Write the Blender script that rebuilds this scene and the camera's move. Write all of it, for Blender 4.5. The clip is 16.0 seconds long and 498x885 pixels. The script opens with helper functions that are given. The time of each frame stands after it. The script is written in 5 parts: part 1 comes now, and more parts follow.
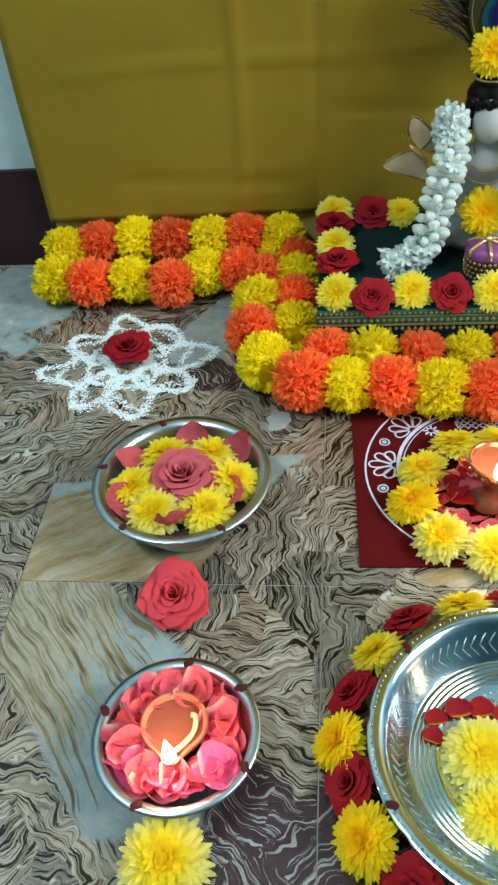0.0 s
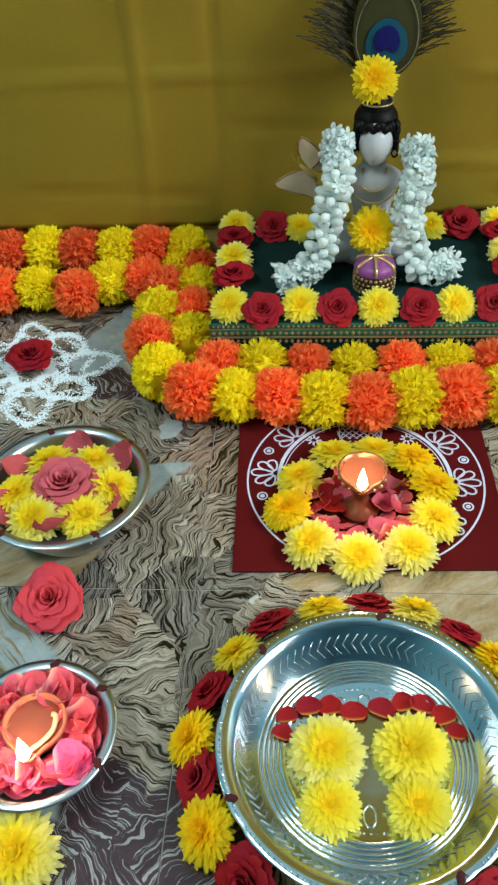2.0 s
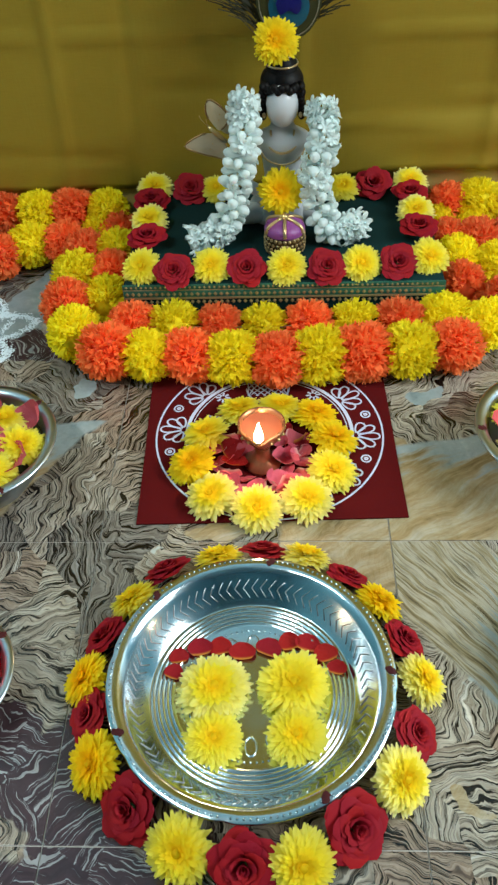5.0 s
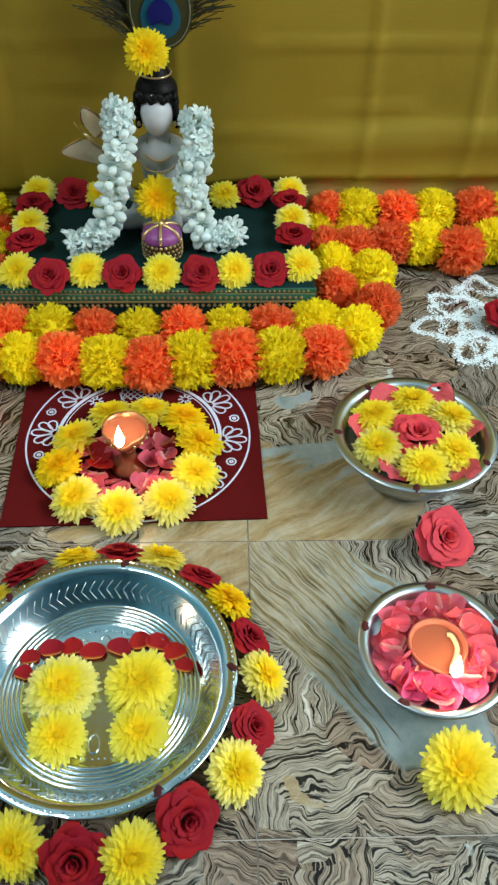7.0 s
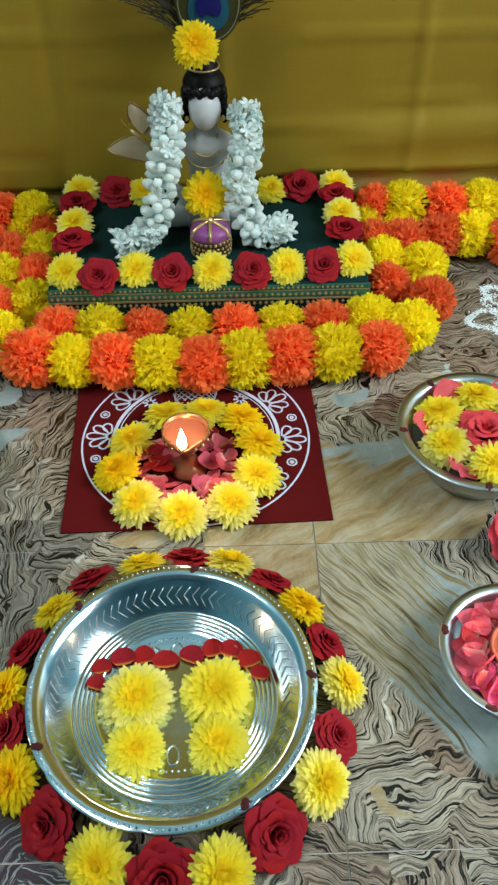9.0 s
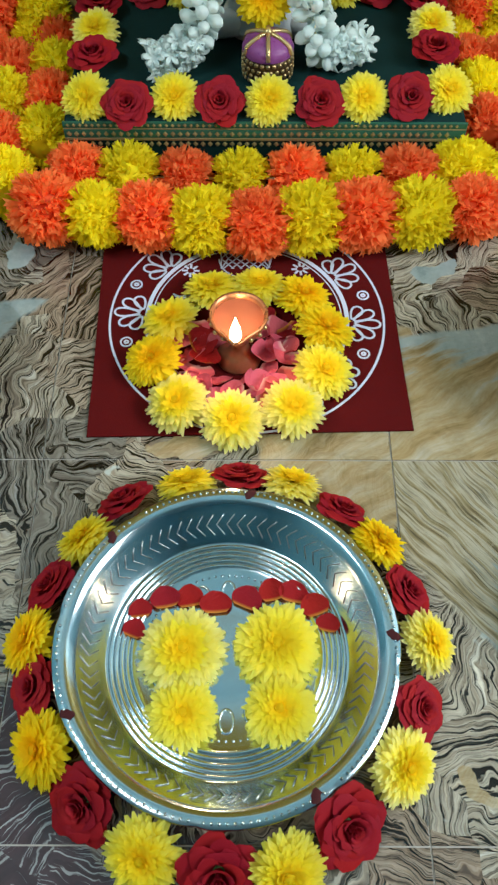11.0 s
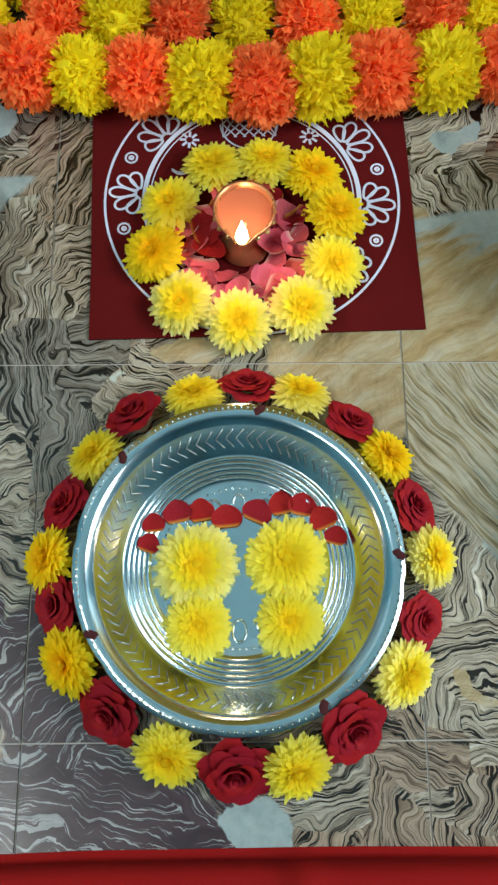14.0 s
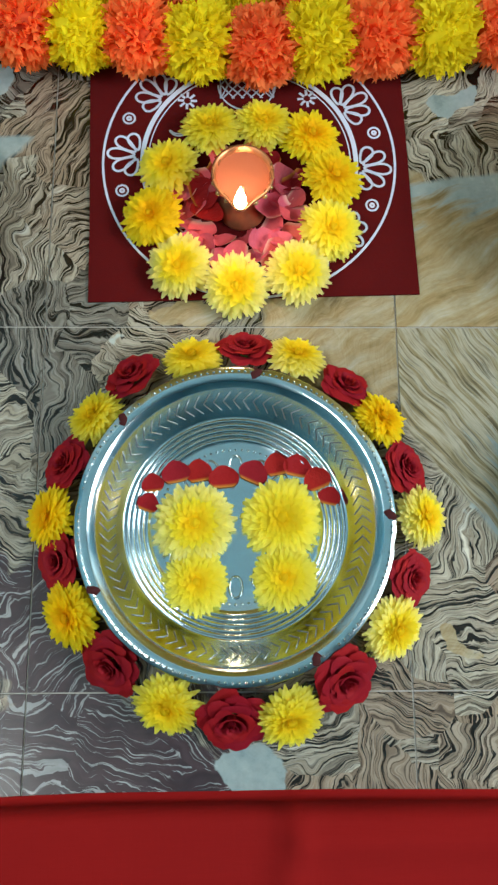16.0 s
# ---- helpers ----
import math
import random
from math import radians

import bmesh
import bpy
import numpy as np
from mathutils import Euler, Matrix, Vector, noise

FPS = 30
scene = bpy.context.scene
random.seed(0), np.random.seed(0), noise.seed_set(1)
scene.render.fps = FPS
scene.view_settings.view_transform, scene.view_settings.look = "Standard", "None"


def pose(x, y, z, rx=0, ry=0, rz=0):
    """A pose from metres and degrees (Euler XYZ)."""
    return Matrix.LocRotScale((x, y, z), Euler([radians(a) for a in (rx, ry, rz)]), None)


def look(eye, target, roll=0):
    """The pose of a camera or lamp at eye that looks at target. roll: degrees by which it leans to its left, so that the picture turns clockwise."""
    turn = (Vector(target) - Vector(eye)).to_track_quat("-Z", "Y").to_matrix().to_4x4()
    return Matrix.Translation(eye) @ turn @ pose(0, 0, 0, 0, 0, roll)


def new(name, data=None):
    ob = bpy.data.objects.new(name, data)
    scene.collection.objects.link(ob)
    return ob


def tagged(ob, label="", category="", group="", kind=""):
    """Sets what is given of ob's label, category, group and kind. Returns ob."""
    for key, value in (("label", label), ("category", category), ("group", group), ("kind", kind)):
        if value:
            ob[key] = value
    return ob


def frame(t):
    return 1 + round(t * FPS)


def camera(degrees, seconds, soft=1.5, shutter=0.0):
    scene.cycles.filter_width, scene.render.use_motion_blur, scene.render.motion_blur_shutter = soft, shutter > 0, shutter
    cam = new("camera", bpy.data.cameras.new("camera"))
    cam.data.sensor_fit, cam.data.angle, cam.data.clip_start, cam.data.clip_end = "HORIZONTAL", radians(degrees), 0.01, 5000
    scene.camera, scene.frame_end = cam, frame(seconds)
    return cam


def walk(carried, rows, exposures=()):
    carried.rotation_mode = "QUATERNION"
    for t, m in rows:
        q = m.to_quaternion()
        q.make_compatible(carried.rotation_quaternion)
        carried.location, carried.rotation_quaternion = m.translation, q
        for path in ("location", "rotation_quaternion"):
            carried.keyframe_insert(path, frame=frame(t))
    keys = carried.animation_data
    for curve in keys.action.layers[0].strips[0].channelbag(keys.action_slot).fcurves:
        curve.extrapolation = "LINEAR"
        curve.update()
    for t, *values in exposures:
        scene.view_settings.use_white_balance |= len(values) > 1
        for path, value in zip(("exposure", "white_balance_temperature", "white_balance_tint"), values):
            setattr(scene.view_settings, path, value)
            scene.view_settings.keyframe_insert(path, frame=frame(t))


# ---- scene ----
cam = camera(33.3, 16.0, 2.4)
PATH = [
    (0, (0.02, -0.492, 0.643), (-0.204, 0.965, -0.708), -6.1),
    (0.5, (0.034, -0.495, 0.65), (-0.187, 0.964, -0.7), -6.1),
    (1, (0.059, -0.499, 0.658), (-0.141, 0.959, -0.697), -5.2),
    (1.5, (0.087, -0.5, 0.66), (-0.083, 0.959, -0.697), -4.3),
    (2, (0.113, -0.503, 0.67), (-0.031, 0.956, -0.69), -3.6),
    (2.5, (0.134, -0.512, 0.679), (0.003, 0.944, -0.686), -3.3),
    (3, (0.153, -0.527, 0.678), (0.033, 0.916, -0.702), -3.2),
    (5.5, (0.212, -0.531, 0.681), (0.15, 0.872, -0.744), -2.3),
    (6, (0.241, -0.533, 0.689), (0.215, 0.868, -0.739), -1.2),
    (6.5, (0.267, -0.537, 0.691), (0.285, 0.866, -0.734), 0.1),
    (7, (0.278, -0.542, 0.697), (0.332, 0.863, -0.725), 1.1),
    (7.5, (0.282, -0.544, 0.704), (0.347, 0.859, -0.72), 1.3),
    (8, (0.274, -0.545, 0.704), (0.34, 0.858, -0.72), 0.9),
    (8.5, (0.251, -0.541, 0.7), (0.307, 0.859, -0.727), 0.2),
    (9, (0.224, -0.523, 0.686), (0.249, 0.876, -0.743), -0.8),
    (9.5, (0.209, -0.492, 0.678), (0.214, 0.885, -0.773), -1.0),
    (10, (0.196, -0.447, 0.666), (0.195, 0.825, -0.877), -0.6),
    (12.5, (0.17, -0.293, 0.553), (0.173, 0.493, -1.286), 0.7),
    (13, (0.172, -0.28, 0.572), (0.177, 0.4, -1.309), 0.3),
    (13.5, (0.168, -0.267, 0.61), (0.174, 0.327, -1.3), 0.1),
    (14, (0.167, -0.258, 0.654), (0.177, 0.297, -1.267), 0.6),
    (14.5, (0.163, -0.255, 0.666), (0.174, 0.247, -1.27), 0.9),
    (15, (0.159, -0.253, 0.671), (0.175, 0.223, -1.272), 1.7),
    (15.5, (0.162, -0.255, 0.67), (0.173, 0.212, -1.275), 1.2),
    (16, (0.16, -0.255, 0.673), (0.198, 0.19, -1.276), 4.7),
]
walk(cam, [(t, look(eye, target, roll)) for t, eye, target, roll in PATH],
     [(0, 0.80), (3, 0.72), (5.5, 0.70), (9.5, 0.64), (12.5, 0.60), (16, 0.58)])

# ---- light ----
world = bpy.data.worlds.new("daylight")
scene.world = world
world.use_nodes = True
wn = world.node_tree.nodes
sky = wn.new("ShaderNodeTexSky")
sky.sky_type, sky.sun_disc = "NISHITA", False
sky.sun_elevation, sky.sun_rotation = radians(40), radians(150)
world.node_tree.links.new(sky.outputs[0], wn["Background"].inputs[0])
wn["Background"].inputs[1].default_value = 0.1


def area_lamp(name, m, w, h, watts, colour):
    data = bpy.data.lights.new(name, "AREA")
    data.shape, data.size, data.size_y, data.energy, data.color = "RECTANGLE", w, h, watts, colour
    ob = new(name, data)
    ob.matrix_world = m
    return ob


area_lamp("window_light", look((2.12, -0.45, 1.55), (0.2, 0.15, 0.1)), 1.2, 1.2, 40, (0.93, 1.0, 0.985))
# added unseen fill lamp below the ceiling, brightens the left side
area_lamp("left_fill_light", look((-1.05, -0.75, 2.60), (0.1, 0.0, 0.0)), 1.2, 0.12, 21.5, (0.95, 1.0, 0.96))


# ---- materials ----
class Nodes:
    """A node material with short calls for the usual nodes."""

    def __init__(self, name):
        self.mat = bpy.data.materials.new(name)
        self.mat.use_nodes = True
        self.tree = self.mat.node_tree
        self.bsdf = self.tree.nodes["Principled BSDF"]

    def put(self, value, socket):
        if hasattr(value, "is_output"):
            self.tree.links.new(value, socket)
        else:
            socket.default_value = value

    def node(self, kind, **values):
        n = self.tree.nodes.new("ShaderNode" + kind)
        for key, value in values.items():
            setattr(n, key, value)
        return n

    def position(self):
        return self.node("NewGeometry").outputs["Position"]

    def local(self):
        return self.node("TexCoord").outputs["Object"]

    def noise(self, vec, scale, detail=3.0, rough=0.55, out="Fac"):
        n = self.node("TexNoise")
        self.put(vec, n.inputs["Vector"])
        n.inputs["Scale"].default_value, n.inputs["Detail"].default_value, n.inputs["Roughness"].default_value = scale, detail, rough
        return n.outputs[out]

    def math(self, op, a, b=0.0, clamp=False):
        n = self.node("Math", operation=op, use_clamp=clamp)
        self.put(a, n.inputs[0])
        self.put(b, n.inputs[1])
        return n.outputs[0]

    def vec(self, op, a, b):
        n = self.node("VectorMath", operation=op)
        self.put(a, n.inputs[0])
        if op == "SCALE":
            self.put(b, n.inputs["Scale"])
        else:
            self.put(b, n.inputs[1])
        return n.outputs["Value" if op == "LENGTH" else "Vector"]

    def ramp(self, fac, stops):
        n = self.node("ValToRGB")
        self.put(fac, n.inputs[0])
        e = n.color_ramp.elements
        while len(e) < len(stops):
            e.new(0.5)
        for k, (at, c) in enumerate(stops):
            e[k].position = at
            e[k].color = (*c, 1) if isinstance(c, tuple) else (c, c, c, 1)
        return n.outputs[0]

    def mix(self, fac, a, b, blend="MIX"):
        n = self.node("Mix", data_type="RGBA", blend_type=blend)
        self.put(fac, n.inputs[0])
        for v, k in ((a, 6), (b, 7)):
            self.put((*v, 1) if isinstance(v, tuple) else v, n.inputs[k])
        return n.outputs[2]

    def rand(self):
        return self.node("ObjectInfo").outputs["Random"]

    def bump(self, height, strength=0.3, distance=0.001):
        n = self.node("Bump")
        n.inputs["Strength"].default_value, n.inputs["Distance"].default_value = strength, distance
        self.put(height, n.inputs["Height"])
        self.put(n.outputs[0], self.bsdf.inputs["Normal"])

    def done(self, colour, rough=0.5, metal=0.0, **more):
        self.put((*colour, 1) if isinstance(colour, tuple) else colour, self.bsdf.inputs["Base Color"])
        self.put(rough, self.bsdf.inputs["Roughness"])
        self.put(metal, self.bsdf.inputs["Metallic"])
        for key, value in more.items():
            self.put(value, self.bsdf.inputs[key.replace("_", " ")])
        return self.mat


def surface(name, c1, c2, scale=200, rough=0.5, bump=0.2, metal=0.0, vary=0.15, depth=0.0005, **more):
    """Two tones mixed by coarse and fine grain, each object a little different."""
    n = Nodes(name)
    p = n.vec("ADD", n.local(), n.vec("SCALE", (3.1, 5.7, 1.3), n.rand()))
    fine, coarse = n.noise(p, scale, 4), n.noise(p, scale * 0.13, 2)
    col = n.mix(n.math("ADD", n.math("MULTIPLY", fine, 0.5), n.math("MULTIPLY", coarse, 0.5)), c1, c2)
    shift = n.math("ADD", n.math("MULTIPLY", n.rand(), vary * 2), 1 - vary)
    h = n.node("HueSaturation")
    n.put(col, h.inputs["Color"])
    n.put(shift, h.inputs["Value"])
    n.put(n.math("ADD", n.math("MULTIPLY", n.math("SUBTRACT", n.rand(), 0.5), vary * 0.06), 0.5), h.inputs["Hue"])
    n.bump(fine, bump, depth)
    more.setdefault("Specular_IOR_Level", 0.3)
    return n.done(h.outputs[0], n.math("ADD", n.math("MULTIPLY", coarse, 0.2), rough - 0.1), metal, **more)


def petal(name, c1, c2, scale=350, glow=0.25, rough=0.5, vary=0.12, claw=None, reach=-0.34):
    """A thin petal: fine veins, some light comes through; claw is the paler colour where it was attached."""
    mat = surface(name, c1, c2, scale, rough + 0.1, 0.25, 0.0, vary, 0.0004 if scale > 50 else 0.02, Specular_IOR_Level=0.18)
    t = mat.node_tree
    b, out = t.nodes["Principled BSDF"], t.nodes["Material Output"]
    colour = b.inputs["Base Color"].links[0].from_socket
    if claw:
        tc, sx = t.nodes.new("ShaderNodeTexCoord"), t.nodes.new("ShaderNodeSeparateXYZ")
        mr, mx = t.nodes.new("ShaderNodeMapRange"), t.nodes.new("ShaderNodeMix")
        t.links.new(tc.outputs["Object"], sx.inputs[0])
        t.links.new(sx.outputs[0], mr.inputs[0])
        mr.inputs[1].default_value, mr.inputs[2].default_value, mr.inputs[3].default_value, mr.inputs[4].default_value = reach - 0.18, reach, 0.9, 0.0
        mx.data_type = "RGBA"
        t.links.new(mr.outputs[0], mx.inputs[0])
        t.links.new(colour, mx.inputs[6])
        mx.inputs[7].default_value = (*claw, 1)
        colour = mx.outputs[2]
        t.links.new(colour, b.inputs["Base Color"])
    tr, mix = t.nodes.new("ShaderNodeBsdfTranslucent"), t.nodes.new("ShaderNodeMixShader")
    t.links.new(colour, tr.inputs[0])
    mix.inputs[0].default_value = glow
    t.links.new(b.outputs[0], mix.inputs[1])
    t.links.new(tr.outputs[0], mix.inputs[2])
    t.links.new(mix.outputs[0], out.inputs[0])
    return mat


def floor_stone():
    """Polished tiles printed with angular patches of layered marbling, smooth pale and olive wedges and dark areas."""
    n = Nodes("marbled_tile")
    p = n.position()
    at = n.node("SeparateXYZ")
    n.put(p, at.inputs[0])
    px, py = n.math("FLOORED_MODULO", n.math("ADD", at.outputs[0], 0.3), 0.6), at.outputs[1]
    two = n.node("CombineXYZ")
    n.put(px, two.inputs[0])
    n.put(py, two.inputs[1])
    pp = two.outputs[0]                                   # the print comes back every second tile

    def jitter(vec, scale, amount, detail=2.0):
        c = n.noise(vec, scale, detail, 0.5, "Color")
        return n.vec("ADD", vec, n.vec("SCALE", n.vec("SUBTRACT", c, (0.5, 0.5, 0.5)), amount))

    def turned(vec, degrees):
        r = n.node("VectorRotate", rotation_type="Z_AXIS")
        n.put(vec, r.inputs["Vector"])
        n.put(radians(degrees) if isinstance(degrees, (int, float)) else degrees, r.inputs["Angle"])
        return r.outputs[0]

    # angular patches, each with its own lie of the layers
    cell = n.node("TexVoronoi", distance="MANHATTAN")
    cell.inputs["Scale"].default_value, cell.inputs["Randomness"].default_value = 12.5, 1.0
    n.put(jitter(p, 16, 0.03, 3), cell.inputs["Vector"])
    sep = n.node("SeparateColor")
    n.put(cell.outputs["Color"], sep.inputs[0])
    q = n.vec("ADD", turned(p, n.math("MULTIPLY", sep.outputs[0], 6.28)), n.vec("SCALE", cell.outputs["Color"], 4.0))
    q = jitter(jitter(q, 19, 0.058), 60, 0.009, 3)
    layer = n.noise(n.vec("MULTIPLY", q, (12.0, 150.0, 1.0)), 1.0, 3, 0.6)
    fine = n.noise(n.vec("MULTIPLY", q, (20.0, 430.0, 1.0)), 1.0, 3, 0.62)
    hair = n.noise(n.vec("MULTIPLY", q, (30.0, 850.0, 1.0)), 1.0, 2, 0.5)
    base = n.ramp(layer, [(0.30, (0.085, 0.072, 0.060)), (0.42, (0.215, 0.190, 0.158)), (0.52, (0.330, 0.312, 0.272)), (0.60, (0.205, 0.178, 0.142)), (0.72, (0.415, 0.41, 0.385))])
    ink = n.ramp(fine, [(0.425, (0.045, 0.036, 0.032)), (0.468, (1.08, 1.08, 1.08)), (0.60, (1.08, 1.08, 1.08)), (0.68, (1.45, 1.44, 1.40))])
    thread = n.ramp(hair, [(0.36, 0.40), (0.47, 1.0)])
    zebra = n.mix(1.0, n.mix(1.0, base, ink, "MULTIPLY"), thread, "MULTIPLY")
    shade = n.ramp(sep.outputs[1], [(0.08, (0.62, 0.63, 0.65)), (0.30, (0.92, 0.76, 0.66)), (0.55, (1.0, 0.98, 0.95)), (0.9, (1.14, 1.12, 1.06))])
    zebra = n.mix(1.0, zebra, shade, "MULTIPLY")
    fleck = n.ramp(n.noise(p, 24, 3), [(0.70, 0.0), (0.73, 1.0)])
    zebra = n.mix(fleck, zebra, (0.42, 0.47, 0.46))
    dark = n.mix(n.ramp(fine, [(0.555, 0.0), (0.60, 1.0)]), n.mix(layer, (0.010, 0.006, 0.009), (0.075, 0.042, 0.050)), n.mix(layer, (0.10, 0.095, 0.10), (0.44, 0.45, 0.46)))
    edge = n.math("MULTIPLY", n.math("SUBTRACT", n.noise(p, 16, 3), 0.5), 1.1)

    def blobs(vec, rows):
        best = 9.0
        for x, y, a, b, turn in rows:
            m = n.node("Mapping", vector_type="TEXTURE")
            m.inputs["Location"].default_value = (x, y, 0)
            m.inputs["Rotation"].default_value = (0, 0, radians(turn))
            m.inputs["Scale"].default_value = (a, b, 10)
            n.put(vec, m.inputs["Vector"])
            best = n.math("MINIMUM", best, n.vec("LENGTH", m.outputs[0], (0, 0, 0)))
        return n.ramp(n.math("ADD", best, edge), [(0.93, 1.0), (1.0, 0.0)])

    def inside(vec, rows, soft=0.006):
        """1 within all the half planes given by a point and an inward direction."""
        best = 9.0
        for x, y, a in rows:
            d = n.node("VectorMath", operation="DOT_PRODUCT")
            n.put(n.vec("SUBTRACT", vec, (x, y, 0)), d.inputs[0])
            d.inputs[1].default_value = (math.cos(radians(a)), math.sin(radians(a)), 0)
            best = n.math("MINIMUM", best, d.outputs["Value"])
        r = n.node("MapRange")
        n.put(best, r.inputs[0])
        r.inputs[1].default_value, r.inputs[2].default_value = 0.0, soft
        return r.outputs[0]

    rough_edge = jitter(pp, 30, 0.012, 3)
    wedge = inside(rough_edge, [(0.095, 0.0, 228), (0.0, -0.090, 38), (0.15, -0.245, 100), (0.192, -0.09, 190)])
    wedge = n.math("MULTIPLY", wedge, inside(pp, [(0.0005, 0, 0), (0.2995, 0, 180), (0, -0.0005, 270)], 0.0004))
    flow = turned(jitter(pp, 11, 0.035), 52)
    run = n.noise(n.vec("MULTIPLY", flow, (10.0, 165.0, 1.0)), 1.0, 4, 0.6)
    grain = n.noise(n.vec("MULTIPLY", flow, (20.0, 420.0, 1.0)), 1.0, 3, 0.6)
    olive = n.ramp(run, [(0.30, (0.085, 0.068, 0.040)), (0.42, (0.235, 0.195, 0.110)), (0.54, (0.37, 0.345, 0.27)), (0.66, (0.22, 0.185, 0.105)), (0.78, (0.43, 0.42, 0.37))])
    olive = n.mix(1.0, olive, n.ramp(grain, [(0.36, 0.45), (0.46, 1.0)]), "MULTIPLY")
    teal = n.ramp(n.noise(pp, 34, 6, 0.68), [(0.30, (0.165, 0.215, 0.225)), (0.42, (0.25, 0.31, 0.32)), (0.58, (0.29, 0.345, 0.35)), (0.72, (0.39, 0.43, 0.425))])
    far = n.math("ADD", n.math("ADD", px, n.math("MULTIPLY", py, -0.30)), n.math("MULTIPLY", n.math("SUBTRACT", run, 0.5), 0.34))
    spread = n.ramp(far, [(0.130, 0.0), (0.155, 1.0)])
    sweep = n.mix(spread, olive, teal)
    flow2 = turned(jitter(pp, 10, 0.05), -32)
    run2 = n.noise(n.vec("MULTIPLY", flow2, (8.0, 46.0, 1.0)), 1.0, 5, 0.65)
    tan = n.ramp(run2, [(0.30, (0.13, 0.090, 0.040)), (0.44, (0.30, 0.220, 0.110)), (0.56, (0.37, 0.315, 0.205)), (0.70, (0.46, 0.44, 0.39))])
    tan_teal = n.mix(n.ramp(n.math("ADD", py, n.math("MULTIPLY", n.math("SUBTRACT", run2, 0.5), 0.22)), [(0.095, 0.0), (0.125, 1.0)]), tan, teal)
    upper = inside(jitter(pp, 14, 0.030, 4), [(0.165, 0.0, 148), (0.0, 0.135, -80)], 0.004)
    upper = n.math("MULTIPLY", upper, inside(pp, [(0.0005, 0, 0), (0, 0.0005, 90)], 0.0004))
    ragged = jitter(p, 26, 0.045, 4)
    pale = blobs(ragged, [(0.170, -0.357, 0.030, 0.020, -25), (-0.055, 0.237, 0.016, 0.018, 0), (-0.145, 0.425, 0.045, 0.09, -28), (-0.44, 0.50, 0.075, 0.12, 0), (0.365, 0.222, 0.020, 0.012, 20), (0.86, 0.20, 0.10, 0.06, 20), (-0.75, 0.1, 0.15, 0.1, 0)])
    ochre = blobs(ragged, [(0.245, -0.015, 0.062, 0.075, 0), (0.325, 0.06, 0.03, 0.09, 0), (0.337, -0.262, 0.016, 0.008, -30), (0.12, 0.015, 0.04, 0.012, 0)])
    black = blobs(ragged, [(0.05, -0.37, 0.125, 0.085, 0), (0.02, -0.25, 0.055, 0.065, 0), (-0.055, -0.235, 0.05, 0.055, -35), (0.06, 0.235, 0.03, 0.02, 0), (-0.15, 0.33, 0.05, 0.03, -30)])
    col = n.mix(black, zebra, dark)
    col = n.mix(n.math("MULTIPLY", ochre, 0.86), col, tan)
    col = n.mix(upper, col, tan_teal)
    col = n.mix(wedge, col, sweep)
    col = n.mix(pale, col, teal)
    grime = n.ramp(n.noise(p, 60, 5, 0.7), [(0.30, 0.82), (0.55, 1.0)])
    col = n.mix(1.0, col, grime, "MULTIPLY")
    n.bump(n.noise(p, 40, 3), 0.05, 0.0006)
    return n.done(col, n.math("ADD", n.math("MULTIPLY", n.noise(p, 30, 4), 0.22), 0.12), 0.0, Specular_IOR_Level=0.45)


def floret(name, heart, mid, tip, glow=0.45):
    """A thin flower petal whose yellow pales from the heart to the tips."""
    n = Nodes(name)
    p = n.local()
    flat = n.vec("MULTIPLY", p, (1.0, 1.0, 0.0))
    reach = n.math("ADD", n.vec("LENGTH", flat, (0, 0, 0)), n.math("MULTIPLY", n.math("SUBTRACT", n.noise(p, 5, 3), 0.5), 0.35))
    col = n.ramp(reach, [(0.12, heart), (0.50, mid), (0.95, tip)])
    h = n.node("HueSaturation")
    n.put(col, h.inputs["Color"])
    n.put(n.math("ADD", n.math("MULTIPLY", n.rand(), 0.12), 0.93), h.inputs["Value"])
    n.bump(n.noise(p, 60, 3), 0.2, 0.01)
    mat = n.done(h.outputs[0], 0.62, 0.0, Specular_IOR_Level=0.15)
    tr, mix = n.node("BsdfTranslucent"), n.node("MixShader")
    n.put(h.outputs[0], tr.inputs[0])
    mix.inputs[0].default_value = glow
    n.put(n.bsdf.outputs[0], mix.inputs[1])
    n.put(tr.outputs[0], mix.inputs[2])
    n.put(mix.outputs[0], n.tree.nodes["Material Output"].inputs[0])
    return mat


def silk(name, c1, c2, sheen_c, rough=0.42, metal=0.2, gloss=0.25):
    """Woven silk: fine threads, broad tone changes and a soft metallic sheen."""
    n = Nodes(name)
    p = n.local()
    weft = n.noise(n.vec("MULTIPLY", p, (4, 60, 60)), 14, 3)
    warp = n.noise(n.vec("MULTIPLY", p, (60, 4, 4)), 14, 3)
    broad = n.noise(n.vec("MULTIPLY", p, (1.0, 1.0, 2.2)), 4.5, 3)
    col = n.mix(n.math("ADD", n.math("MULTIPLY", weft, 0.35), n.math("MULTIPLY", broad, 0.65)), c1, c2)
    col = n.mix(n.math("MULTIPLY", warp, 0.25), col, sheen_c)
    n.bump(n.math("ADD", weft, warp), 0.12, 0.0006)
    return n.done(col, n.math("ADD", n.math("MULTIPLY", broad, 0.2), rough), metal, Specular_IOR_Level=gloss)


